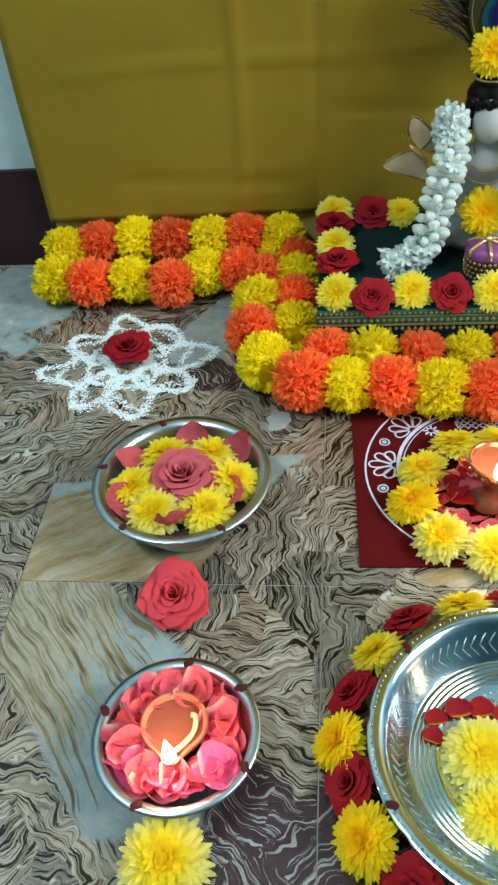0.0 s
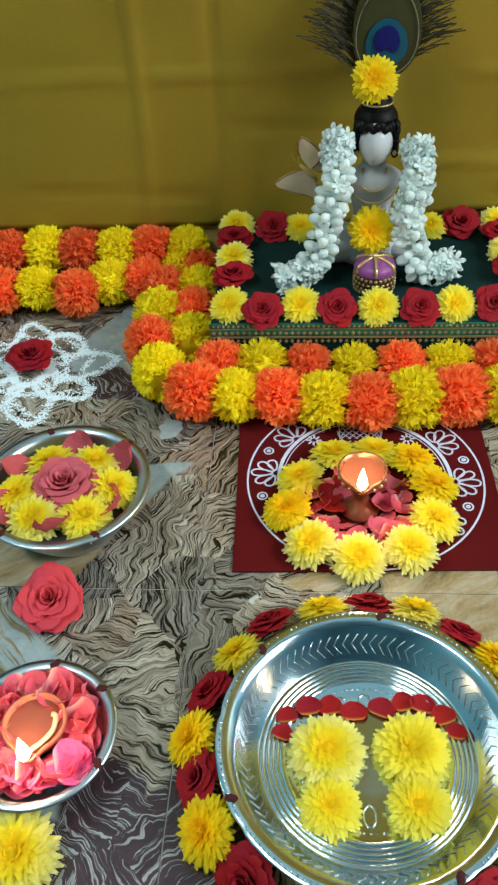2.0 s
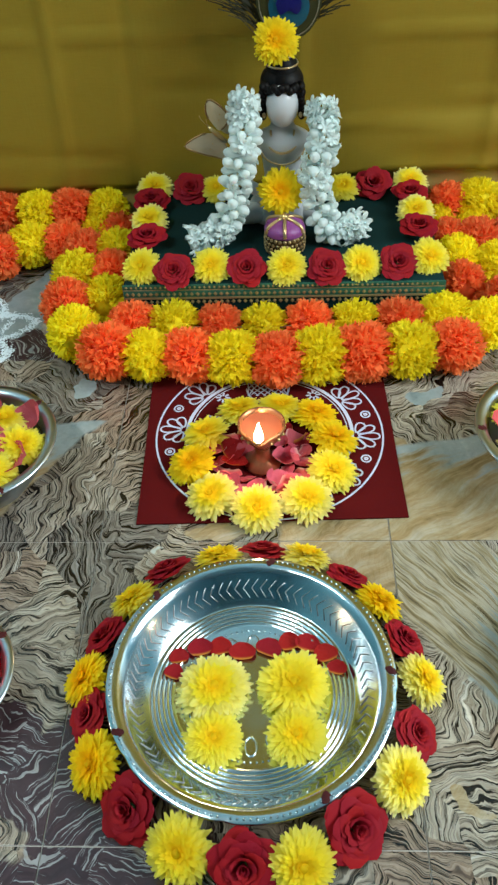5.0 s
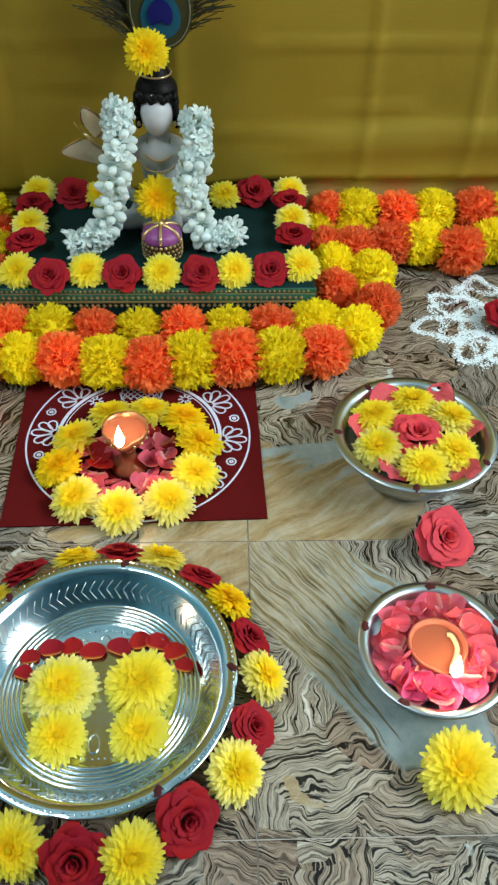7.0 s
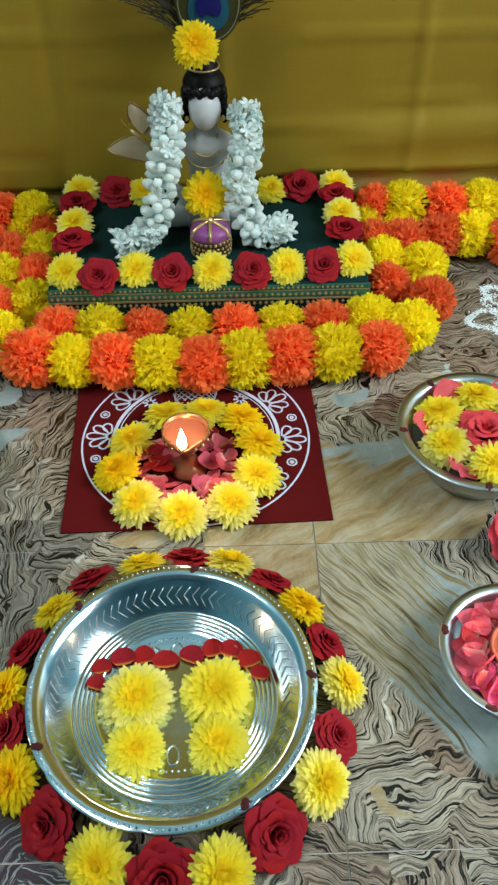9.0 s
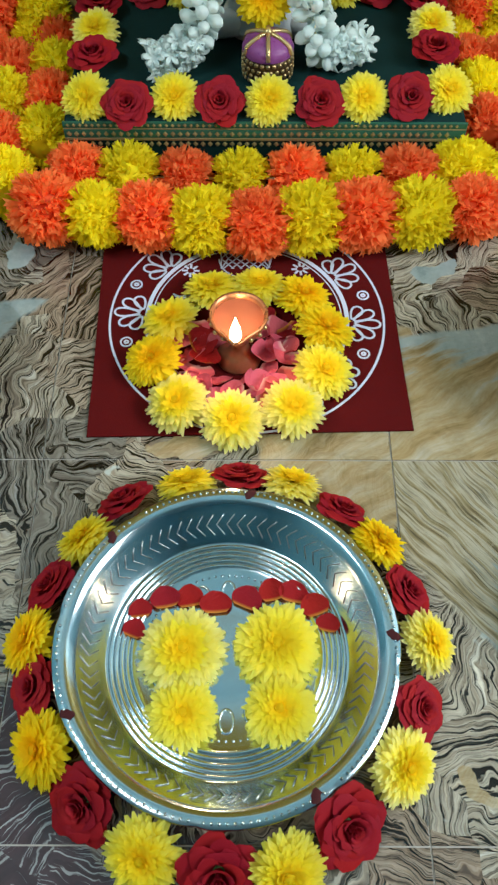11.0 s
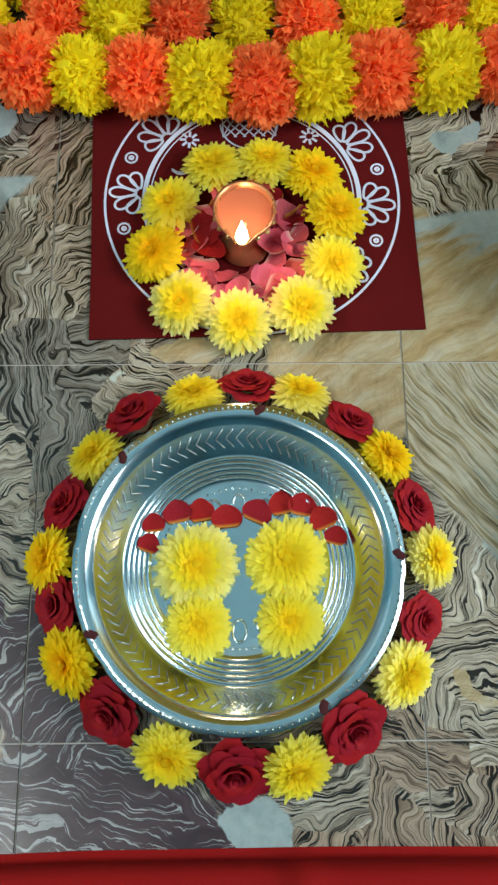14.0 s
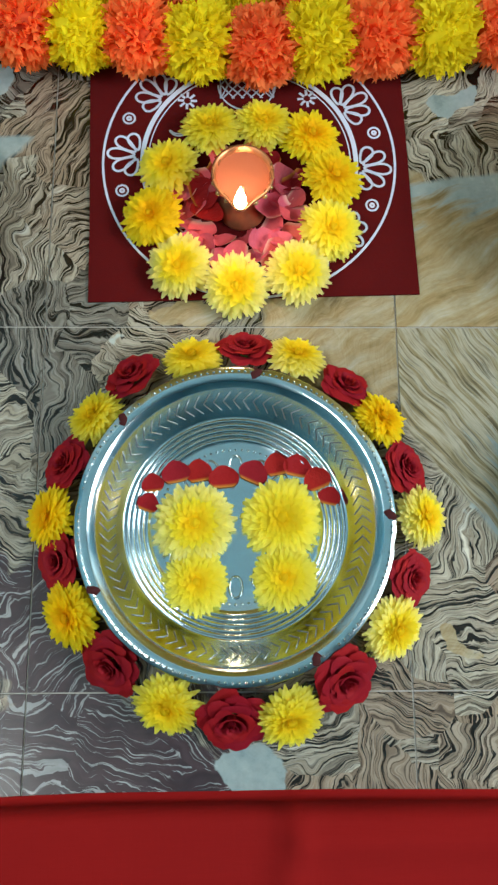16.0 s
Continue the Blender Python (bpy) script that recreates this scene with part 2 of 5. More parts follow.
def steel(name, tint, rough):
    n = Nodes(name)
    p = n.local()
    smear = n.noise(p, 45, 4)
    scratch = n.noise(n.vec("MULTIPLY", p, (1, 9, 9)), 160, 3)
    n.bump(n.math("ADD", smear, n.math("MULTIPLY", scratch, 0.4)), 0.025, 0.0004)
    col = n.mix(smear, tuple(c * 0.9 for c in tint), tint)
    return n.done(col, n.math("ADD", n.math("MULTIPLY", smear, 0.14), rough - 0.04), 1.0)


def flame_glow():
    n = Nodes("flame_glow")
    n.bsdf.inputs["Emission Strength"].default_value = 34
    n.bsdf.inputs["Emission Color"].default_value = (1.0, 0.78, 0.42, 1)
    return n.done((1.0, 0.85, 0.6), 0.6)


def wall_paint():
    n = Nodes("wall_paint")
    p = n.position()
    stain = n.ramp(n.noise(p, 6, 5, 0.65), [(0.3, (0.38, 0.52, 0.56)), (0.5, (0.46, 0.64, 0.69))])
    chip = n.ramp(n.noise(n.vec("MULTIPLY", p, (1, 1, 0.5)), 34, 4, 0.7), [(0.66, 1.0), (0.70, 0.25)])
    n.bump(n.noise(p, 120, 4), 0.25, 0.001)
    return n.done(n.mix(1.0, stain, chip, "MULTIPLY"), 0.7)


BLUE_PAINT = surface("turquoise_wall_paint", (0.13, 0.36, 0.47), (0.19, 0.45, 0.56), 5, 0.75, 0.2)
STONE = floor_stone()
GROUT = surface("grout", (0.26, 0.24, 0.22), (0.38, 0.36, 0.33), 300, 0.85, 0.4)
PAINT = wall_paint()
SKIRT = surface("maroon_gloss_paint", (0.020, 0.008, 0.012), (0.040, 0.014, 0.020), 60, 0.4, 0.1)
CEIL = surface("ceiling_paint", (0.42, 0.68, 0.77), (0.48, 0.74, 0.82), 40, 0.8, 0.2)
GOLD_SILK = silk("golden_olive_silk", (0.19, 0.125, 0.008), (0.33, 0.23, 0.020), (0.38, 0.28, 0.05))
GOLD_HEM = silk("bright_gold_border_silk", (0.36, 0.26, 0.06), (0.52, 0.40, 0.13), (0.60, 0.50, 0.22))
GREEN_SILK = silk("dark_teal_silk", (0.0015, 0.012, 0.013), (0.004, 0.026, 0.026), (0.006, 0.036, 0.034), 0.6, 0.0, 0.12)
RED_CLOTH = silk("red_cotton_cloth", (0.19, 0.004, 0.0045), (0.26, 0.008, 0.008), (0.28, 0.010, 0.009), 0.8, 0.0, 0.10)
BROCADE = surface("green_brocade", (0.010, 0.075, 0.052), (0.025, 0.13, 0.085), 500, 0.5, 0.4)
ZARI = surface("gold_zari_thread", (0.22, 0.19, 0.085), (0.36, 0.31, 0.15), 700, 0.45, 0.5, 0.4)
MAT_RED = surface("maroon_felt", (0.055, 0.0022, 0.004), (0.085, 0.004, 0.006), 900, 0.9, 0.4, Specular_IOR_Level=0.1)
PRINT = surface("white_print", (0.44, 0.48, 0.62), (0.54, 0.58, 0.72), 900, 0.8, 0.3)
STEEL = steel("stainless_steel", (0.60, 0.67, 0.70), 0.13)
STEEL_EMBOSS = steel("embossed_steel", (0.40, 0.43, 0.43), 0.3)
SATIN = steel("satin_steel", (0.50, 0.56, 0.60), 0.30)
KUMKUM = surface("kumkum_paste", (0.035, 0.004, 0.006), (0.075, 0.010, 0.010), 500, 0.85, 0.6)
POWDER = surface("white_powder", (0.70, 0.80, 0.86), (0.82, 0.91, 0.95), 900, 0.95, 0.3)
CLAY = surface("oiled_terracotta", (0.38, 0.095, 0.055), (0.50, 0.15, 0.09), 200, 0.36, 0.2)
BRASS_CLAY = surface("bronze_painted_clay", (0.30, 0.11, 0.05), (0.55, 0.24, 0.12), 300, 0.28, 0.3, 0.7)
OIL = surface("lamp_oil", (0.24, 0.065, 0.036), (0.32, 0.095, 0.055), 60, 0.07, 0.05)
WICK = surface("oiled_cotton_wick", (0.56, 0.38, 0.21), (0.68, 0.50, 0.31), 500, 0.6, 0.5)
CHAR = surface("charred_wick", (0.01, 0.008, 0.006), (0.03, 0.02, 0.015), 500, 0.9, 0.5)
FLAME = flame_glow()
LEMON = floret("lemon_petal", (0.97, 0.74, 0.012), (0.98, 0.86, 0.045), (0.985, 0.92, 0.19), 0.55)
LEMON_PALE = floret("pale_lemon_petal", (0.97, 0.77, 0.02), (0.98, 0.89, 0.12), (0.985, 0.93, 0.38), 0.55)
YELLOW = floret("golden_petal", (0.97, 0.68, 0.006), (0.98, 0.77, 0.012), (0.985, 0.84, 0.04), 0.55)
YELLOW_CORE = floret("deep_golden_petal", (0.97, 0.64, 0.005), (0.975, 0.70, 0.008), (0.98, 0.76, 0.016), 0.55)
MARI_Y = petal("yellow_marigold_crepe", (0.95, 0.80, 0.010), (0.97, 0.88, 0.04), 300, 0.5, 0.6, 0.10)
MARI_O = petal("orange_marigold_crepe", (0.95, 0.19, 0.045), (0.97, 0.32, 0.105), 300, 0.5, 0.6, 0.12)
MARI_YC = surface("yellow_marigold_heart", (0.78, 0.62, 0.004), (0.86, 0.70, 0.010), 300, 0.7)
MARI_OC = surface("orange_marigold_heart", (0.78, 0.09, 0.015), (0.86, 0.14, 0.03), 300, 0.7)
ROSE_RED = petal("dark_red_rose_petal", (0.23, 0.004, 0.010), (0.36, 0.009, 0.020), 260, 0.14, 0.6)
ROSE_CORAL = petal("coral_rose_petal", (0.60, 0.035, 0.055), (0.76, 0.085, 0.11), 260, 0.18, 0.5)
ROSE_PINK = petal("dusty_pink_rose_petal", (0.56, 0.085, 0.11), (0.70, 0.15, 0.18), 260, 0.18, 0.5)
PETAL_PINK = petal("pink_loose_petal", (0.76, 0.075, 0.15), (0.90, 0.24, 0.31), 8, 0.35, 0.45, 0.12, (0.85, 0.62, 0.52))
# pink petal with the flame's glow put into its colour
PETAL_FLAMELIT = petal("flamelit_pink_loose_petal", (0.82, 0.04, 0.24), (0.92, 0.24, 0.44), 8, 0.3, 0.45, 0.2, (0.90, 0.70, 0.70))
PETAL_RED = petal("red_loose_petal", (0.24, 0.004, 0.008), (0.36, 0.010, 0.014), 8, 0.12, 0.55, 0.12, (0.66, 0.30, 0.04), -0.35)
PETAL_CORAL = petal("coral_loose_petal", (0.72, 0.060, 0.085), (0.86, 0.17, 0.19), 8, 0.3, 0.5, 0.12, (0.80, 0.50, 0.36))
PETAL_DUSTY = petal("dusty_loose_petal", (0.54, 0.06, 0.075), (0.70, 0.15, 0.16), 8, 0.25, 0.5, 0.2, (0.78, 0.50, 0.42))
JASMINE = petal("white_jasmine_petal", (0.82, 0.92, 0.91), (0.90, 0.97, 0.96), 300, 0.5, 0.5, 0.06)
LEAF = surface("green_sepal", (0.03, 0.08, 0.012), (0.07, 0.15, 0.03), 300, 0.55)
THREAD = surface("cotton_thread", (0.5, 0.45, 0.3), (0.65, 0.6, 0.45), 600, 0.8)


# ---- builders ----
def mesh_of(name, verts, faces, mats, index=None, smooth=True):
    me = bpy.data.meshes.new(name)
    me.from_pydata([tuple(v) for v in verts], [], [tuple(f) for f in faces])
    for m in mats if isinstance(mats, (list, tuple)) else [mats]:
        me.materials.append(m)
    me.polygons.foreach_set("use_smooth", [smooth] * len(me.polygons))
    if index is not None:
        me.polygons.foreach_set("material_index", index)
    me.update()
    return me


def part_mesh(name, me, parent, m=None, label=""):
    ob = new(name, me)
    ob.parent = parent
    if m is not None:
        ob.matrix_basis = m
    return tagged(ob, label)


def part(name, bm, material, parent, label="", smooth=True):
    """One bmesh as one mesh under a thing or a part."""
    me = bpy.data.meshes.new(name)
    bm.to_mesh(me)
    bm.free()
    for m in material if isinstance(material, (list, tuple)) else [material]:
        me.materials.append(m)
    me.polygons.foreach_set("use_smooth", [smooth] * len(me.polygons))
    ob = new(name, me)
    if parent is not None:
        ob.parent = parent
    return tagged(ob, label)


def thing(name, m, label, category, group="", kind=""):
    ob = new(name)
    ob.empty_display_size = 0.01
    ob.matrix_basis = m
    return tagged(ob, label, category, group, kind)


def lathe(profile, n=64, wobble=None, closed=False):
    """Turns (radius, height) pairs round z. wobble(angle, radius, height) gives a factor on the radius."""
    verts, faces = [], []
    for k in range(n):
        a = 2 * math.pi * k / n
        for r, z in profile:
            f = wobble(a, r, z) if wobble else 1.0
            verts.append((r * f * math.cos(a), r * f * math.sin(a), z))
    m = len(profile)
    for k in range(n):
        j = (k + 1) % n
        for i in range(m - 1):
            faces.append((k * m + i, j * m + i, j * m + i + 1, k * m + i + 1))
    return verts, faces


def tube(points, radius, sides=8, taper=None):
    """A round tube along points."""
    pts = [Vector(p) for p in points]
    verts, faces = [], []
    for i, p in enumerate(pts):
        d = (pts[min(i + 1, len(pts) - 1)] - pts[max(i - 1, 0)]).normalized()
        u = d.orthogonal().normalized()
        if abs(d.z) < 0.9:
            u = d.cross(Vector((0, 0, 1))).normalized()
        v = d.cross(u)
        r = radius * (taper(i / (len(pts) - 1)) if taper else 1.0)
        for k in range(sides):
            a = 2 * math.pi * k / sides
            verts.append(p + r * (math.cos(a) * u + math.sin(a) * v))
    for i in range(len(pts) - 1):
        for k in range(sides):
            j = (k + 1) % sides
            faces.append((i * sides + k, i * sides + j, (i + 1) * sides + j, (i + 1) * sides + k))
    faces.append(tuple(range(sides))[::-1])
    faces.append(tuple((len(pts) - 1) * sides + k for k in range(sides)))
    return verts, faces


def ribbon(points, width, closed=False):
    """A flat line of some width in the xy plane."""
    pts = [Vector((*p, 0)) for p in points]
    n = len(pts)
    verts, faces = [], []
    for i, p in enumerate(pts):
        a = pts[(i - 1) % n] if closed else pts[max(i - 1, 0)]
        b = pts[(i + 1) % n] if closed else pts[min(i + 1, n - 1)]
        d = (b - a).normalized()
        s = Vector((-d.y, d.x, 0)) * width / 2
        verts += [p + s, p - s]
    for i in range(n if closed else n - 1):
        j = (i + 1) % n
        faces.append((2 * i, 2 * i + 1, 2 * j + 1, 2 * j))
    return verts, faces


def joined(pieces):
    verts, faces = [], []
    for v, f in pieces:
        k = len(verts)
        verts += [Vector(p) for p in v]
        faces += [tuple(i + k for i in q) for q in f]
    return verts, faces


def moved(piece, m):
    return [m @ Vector(v) for v in piece[0]], piece[1]


def slab(bm, x0, x1, y0, y1, z0, z1, bevel=0.0):
    r = bmesh.ops.create_cube(bm, size=1.0, matrix=Matrix.LocRotScale(((x0 + x1) / 2, (y0 + y1) / 2, (z0 + z1) / 2), None, (x1 - x0, y1 - y0, z1 - z0)))
    if bevel:
        edges = list({e for v in r["verts"] for e in v.link_edges})
        bmesh.ops.bevel(bm, geom=edges, offset=bevel, segments=2, affect="EDGES", profile=0.6)


def structure(name, bm, material, label, category, smooth=False):
    return tagged(part(name, bm, material, None, "", smooth), label, category, "", "structure")


def bezier(points, steps=8):
    """A smooth line through points."""
    p = [Vector(q) for q in points]
    out = []
    for i in range(len(p) - 1):
        a, b, c, d = p[max(i - 1, 0)], p[i], p[i + 1], p[min(i + 2, len(p) - 1)]
        for k in range(steps):
            t = k / steps
            out.append(0.5 * (2 * b + (c - a) * t + (2 * a - 5 * b + 4 * c - d) * t * t + (3 * b - a - 3 * c + d) * t ** 3))
    return out + [p[-1]]


# ---- the room ----
WALL_Y = 0.615
X0, X1, Y0, Z1 = -1.5, 2.2, -4.2, 2.75

bm = bmesh.new()
slab(bm, X0 - 0.15, X1 + 0.15, Y0 - 0.15, WALL_Y + 0.15, -0.12, -0.0012)
floor = structure("floor", bm, GROUT, "floor of polished marbled tiles with thin pale joints", "floor")
bm = bmesh.new()
slab(bm, X0 - 0.15, X1 + 0.15, WALL_Y, WALL_Y + 0.15, -0.003, Z1)
structure("wall_north", bm, PAINT, "pale blue white plaster wall with flaking stains", "wall")
bm = bmesh.new()
slab(bm, X0 - 0.15, X0, Y0, WALL_Y, -0.003, Z1)
structure("wall_west", bm, BLUE_PAINT, "plain turquoise blue painted plaster side wall", "wall")
bm = bmesh.new()
WA, WB, WZ0, WZ1 = -1.05, 0.15, 0.95, 2.15
for y0, y1, z0, z1 in ((Y0, WA, -0.003, Z1), (WB, WALL_Y, -0.003, Z1), (WA, WB, -0.003, WZ0), (WA, WB, WZ1, Z1)):
    slab(bm, X1, X1 + 0.15, y0, y1, z0, z1)
structure("wall_east", bm, BLUE_PAINT, "turquoise blue painted plaster wall with a window opening", "wall")
bm = bmesh.new()
slab(bm, X0 - 0.15, X1 + 0.15, Y0 - 0.15, Y0, -0.003, Z1)
structure("wall_south", bm, BLUE_PAINT, "plain turquoise blue painted plaster wall", "wall")
bm = bmesh.new()
slab(bm, X0 - 0.15, X1 + 0.15, Y0 - 0.15, WALL_Y + 0.15, Z1, Z1 + 0.12)
structure("ceiling", bm, CEIL, "plain pale blue painted ceiling of the room", "ceiling")
bm = bmesh.new()
slab(bm, X0, X1, WALL_Y - 0.008, WALL_Y, 0.0, 0.152, 0.002)
structure("baseboard", bm, SKIRT, "dark maroon glossy painted skirting along the wall", "baseboard")


# ---- flowers ----
def blade(length, width, rise, curl, cup, base, rows=5, notch=0.0, blunt=0.75):
    """A narrow petal that leaves the heart at radius base along +x, rises by degrees and bends by curl."""
    verts, faces = [], []
    x, z, a = base, 0.0, radians(rise)
    for i in range(rows):
        t = i / (rows - 1)
        if i:
            a += radians(curl) / (rows - 1)
            x += math.cos(a) * length / (rows - 1)
            z += math.sin(a) * length / (rows - 1)
        w = width * (0.45 + 0.55 * math.sin(min(1.0, t / blunt) * math.pi / 2)) * (1.0 if t < blunt else math.sqrt(max(0.06, 1 - ((t - blunt) / (1 - blunt)) ** 2)))
        lift = cup * w
        tip = -notch * length if i == rows - 1 else 0.0
        verts += [(x, -w / 2, z + lift), (x + tip, 0, z), (x, w / 2, z + lift)]
    for i in range(rows - 1):
        b = 3 * i
        faces += [(b, b + 3, b + 4, b + 1), (b + 1, b + 4, b + 5, b + 2)]
    return verts, faces


def chrysanthemum(seed, outer, inner, core):
    """The four whorls of one chrysanthemum of radius 1, and its sepals, as meshes."""
    rng = random.Random(seed)
    out = []
    for name, layers in (("outer_petals", ((34, 0.95, 0.20, -4, -3, 0.05), (34, 0.94, 0.20, 2, -5, 0.09), (33, 0.90, 0.20, 7, -7, 0.13))),
                         ("middle_petals", ((31, 0.84, 0.19, 11, -8, 0.165), (29, 0.77, 0.19, 14, -8, 0.195), (27, 0.69, 0.18, 17, -7, 0.225))),
                         ("inner_petals", ((25, 0.60, 0.17, 20, -6, 0.25), (22, 0.50, 0.16, 24, -4, 0.275))),
                         ("flower_heart", ((19, 0.40, 0.14, 29, 0, 0.295), (15, 0.29, 0.12, 36, 10, 0.31), (10, 0.18, 0.10, 48, 20, 0.318)))):
        vs, fs = [], []
        material = {"outer_petals": outer, "middle_petals": outer, "inner_petals": inner, "flower_heart": core}[name]
        for n, ln, w, rise, curl, z in layers:
            me = []
            for k in range(n):
                a = 360 * (k + rng.uniform(-0.3, 0.3)) / n
                b = blade(ln * rng.uniform(0.84, 1.08), w * rng.uniform(0.85, 1.12), rise + rng.uniform(-4, 4), curl + rng.uniform(-12, 12), 0.10, 0.05, 5, rng.choice((0, 0, 0.06)))
                me.append(moved(b, pose(0, 0, z + rng.uniform(-0.010, 0.010), rng.uniform(-6, 6), 0, a)))
            v, f = joined(me)
            k0 = len(vs)
            vs += v
            fs += [tuple(i + k0 for i in q) for q in f]
        out.append((name, mesh_of(name, vs, fs, material)))
    v, f = lathe([(0.0, 0.20), (0.16, 0.22), (0.17, 0.36), (0.10, 0.43), (0.0, 0.45)], 14)
    out.append(("flower_centre", mesh_of("flower_centre", v, f, core)))
    v, f = lathe([(0.0, -0.10), (0.10, -0.10), (0.24, -0.02), (0.20, 0.08), (0.0, 0.12)], 14)
    out.append(("sepals", mesh_of("sepals", v, f, LEAF)))
    return out


CHRYS = {"lemon": [chrysanthemum(s, LEMON, LEMON, LEMON) for s in (1, 2, 3)],
         "pale": [chrysanthemum(s, LEMON_PALE, LEMON, LEMON) for s in (4, 5, 6)],
         "gold": [chrysanthemum(s, YELLOW, YELLOW, YELLOW_CORE) for s in (7, 8, 9)]}
CHRYS_WORDS = {"lemon": "lemon yellow", "pale": "pale lemon yellow", "gold": "golden yellow"}
flower_rng = random.Random(21)


def place_chrys(x, y, z, r, tone, where, group, tilt=0.0, toward=0.0, flat=1.0):
    """A chrysanthemum of radius r; tilt leans its face by degrees towards the compass angle toward."""
    m = pose(x, y, z, 0, 0, toward) @ pose(0, 0, 0, 0, tilt, 0) @ pose(0, 0, 0, 0, 0, flower_rng.uniform(0, 360))
    ob = thing("chrysanthemum", m, f"{CHRYS_WORDS[tone]} chrysanthemum flower {where}", "flower", group)
    for name, me in flower_rng.choice(CHRYS[tone]):
        part_mesh(name, me, ob, Matrix.Diagonal((r, r, r * flat, 1)))
    return ob


def rose_petal(rin, rout, z0, z1, half, flare, rng, rows=6, cols=7):
    """A petal as a patch of a turned, flaring cup, with a rounded and slightly pointed lip."""
    verts, faces = [], []
    ph = rng.uniform(0, 6)
    for i in range(rows):
        for j in range(cols):
            u = 2 * j / (cols - 1) - 1
            v = i / (rows - 1) * (1 - 0.30 * u ** 4 + 0.03 * math.sin(4 * u + ph))
            r = rin + (rout - rin) * v ** 0.8 + flare * max(0, v - 0.65) ** 2 * 4
            z = z0 + (z1 - z0) * math.sin(v * math.pi / 2 * 0.95) - flare * max(0, v - 0.72) ** 2 * 6
            a = u * radians(half) * (0.35 + 0.65 * min(1, v * 1.6)) + 0.05 * math.sin(4 * v + ph)
            r *= 1 + 0.07 * math.sin(3 * u + ph) * v
            verts.append((r * math.cos(a), r * math.sin(a), z + 0.03 * math.sin(5 * u + ph) * v))
    for i in range(rows - 1):
        for j in range(cols - 1):
            k = i * cols + j
            faces.append((k, k + 1, k + cols + 1, k + cols))
    return verts, faces


def rose_set(seed, material, open_=1.0):
    rng = random.Random(seed)
    rings = []
    for n, rin, rout, z0, z1, half, flare in ((3, 0.02, 0.09, 0.10, 0.80, 105, 0.02), (5, 0.05, 0.20, 0.08, 0.83, 72, 0.05), (6, 0.08, 0.35, 0.05, 0.80, 58, 0.10),
                                              (7, 0.10, 0.53, 0.02, 0.72, 54, 0.16), (7, 0.12, 0.72, 0.0, 0.60, 50, 0.20), (8, 0.14, 0.90, -0.02, 0.42, 46, 0.20)):
        metas = []
        for k in range(n):
            v, f = rose_petal(rin, rout * open_ if rout > 0.5 else rout, z0, z1, half * rng.uniform(0.85, 1.1), flare * rng.uniform(0.7, 1.4), rng)
            metas.append((mesh_of("petal", v, f, material), 360 * (k + rng.uniform(-0.2, 0.2)) / n + 40 * rout * 7, rng.uniform(-6, 8)))
        rings += metas
    return rings


ROSES = {"red": [rose_set(s, ROSE_RED) for s in (1, 2, 3)], "coral": [rose_set(s, ROSE_CORAL) for s in (4, 5)], "pink": [rose_set(6, ROSE_PINK), rose_set(7, ROSE_PINK)]}
ROSE_WORDS = {"red": "dark red", "coral": "coral pink", "pink": "dusty pink"}
v_, f_ = lathe([(0.0, -0.16), (0.10, -0.14), (0.20, -0.02), (0.16, 0.10), (0.0, 0.12)], 12)
ROSE_HIP = mesh_of("sepals", v_, f_, LEAF)


def place_rose(x, y, z, r, tone, where, group="", tilt=0.0, toward=0.0, flat=0.8):
    m = pose(x, y, z, 0, 0, toward) @ pose(0, 0, 0, 0, tilt, 0) @ pose(0, 0, 0, 0, 0, flower_rng.uniform(0, 360))
    ob = thing("rose", m, f"{ROSE_WORDS[tone]} open rose flower {where}", "flower", group)
    s = Matrix.Diagonal((r, r, r * flat, 1))
    for me, a, lean in flower_rng.choice(ROSES[tone]):
        part_mesh("petal", me, ob, s @ pose(0, 0, 0, 0, 0, a) @ pose(0, 0, 0, 0, lean, 0))
    part_mesh("sepals", ROSE_HIP, ob, s)
    return ob


def loose_petal_mesh(seed, material):
    """A broad cupped rose petal about 1 long."""
    rng = random.Random(seed)
    verts, faces = [], []
    rows, cols = 7, 7
    c1, c2, ph = rng.uniform(0.15, 0.7), rng.uniform(0.0, 0.6), rng.uniform(0, 6)
    for i in range(rows):
        v = i / (rows - 1)
        w = 0.62 * math.sin(math.pi * (0.12 + 0.80 * v) ** 0.9) ** 0.6
        for j in range(cols):
            u = 2 * j / (cols - 1) - 1
            verts.append((v - 0.5 - 0.10 * u * u * v, u * w, c1 * u * u * w + c2 * (v - 0.4) ** 2 * 2 + 0.07 * math.sin(4 * u + ph) * v + 0.05 * math.sin(7 * v + ph)))
    for i in range(rows - 1):
        for j in range(cols - 1):
            k = i * cols + j
            faces.append((k, k + 1, k + cols + 1, k + cols))
    return mesh_of("rose_petal", verts, faces, material)


LOOSE = {"pink": [loose_petal_mesh(s, PETAL_PINK) for s in range(4)], "flamelit": [loose_petal_mesh(s, PETAL_FLAMELIT) for s in range(10, 13)],
         "red": [loose_petal_mesh(s, PETAL_RED) for s in range(20, 23)], "coral": [loose_petal_mesh(s, PETAL_CORAL) for s in range(30, 33)],
         "dusty": [loose_petal_mesh(s, PETAL_DUSTY) for s in range(40, 43)]}
LOOSE_WORDS = {"pink": "pink", "flamelit": "flame-glow tinted pink", "red": "dark red", "coral": "coral pink", "dusty": "dusty pink"}


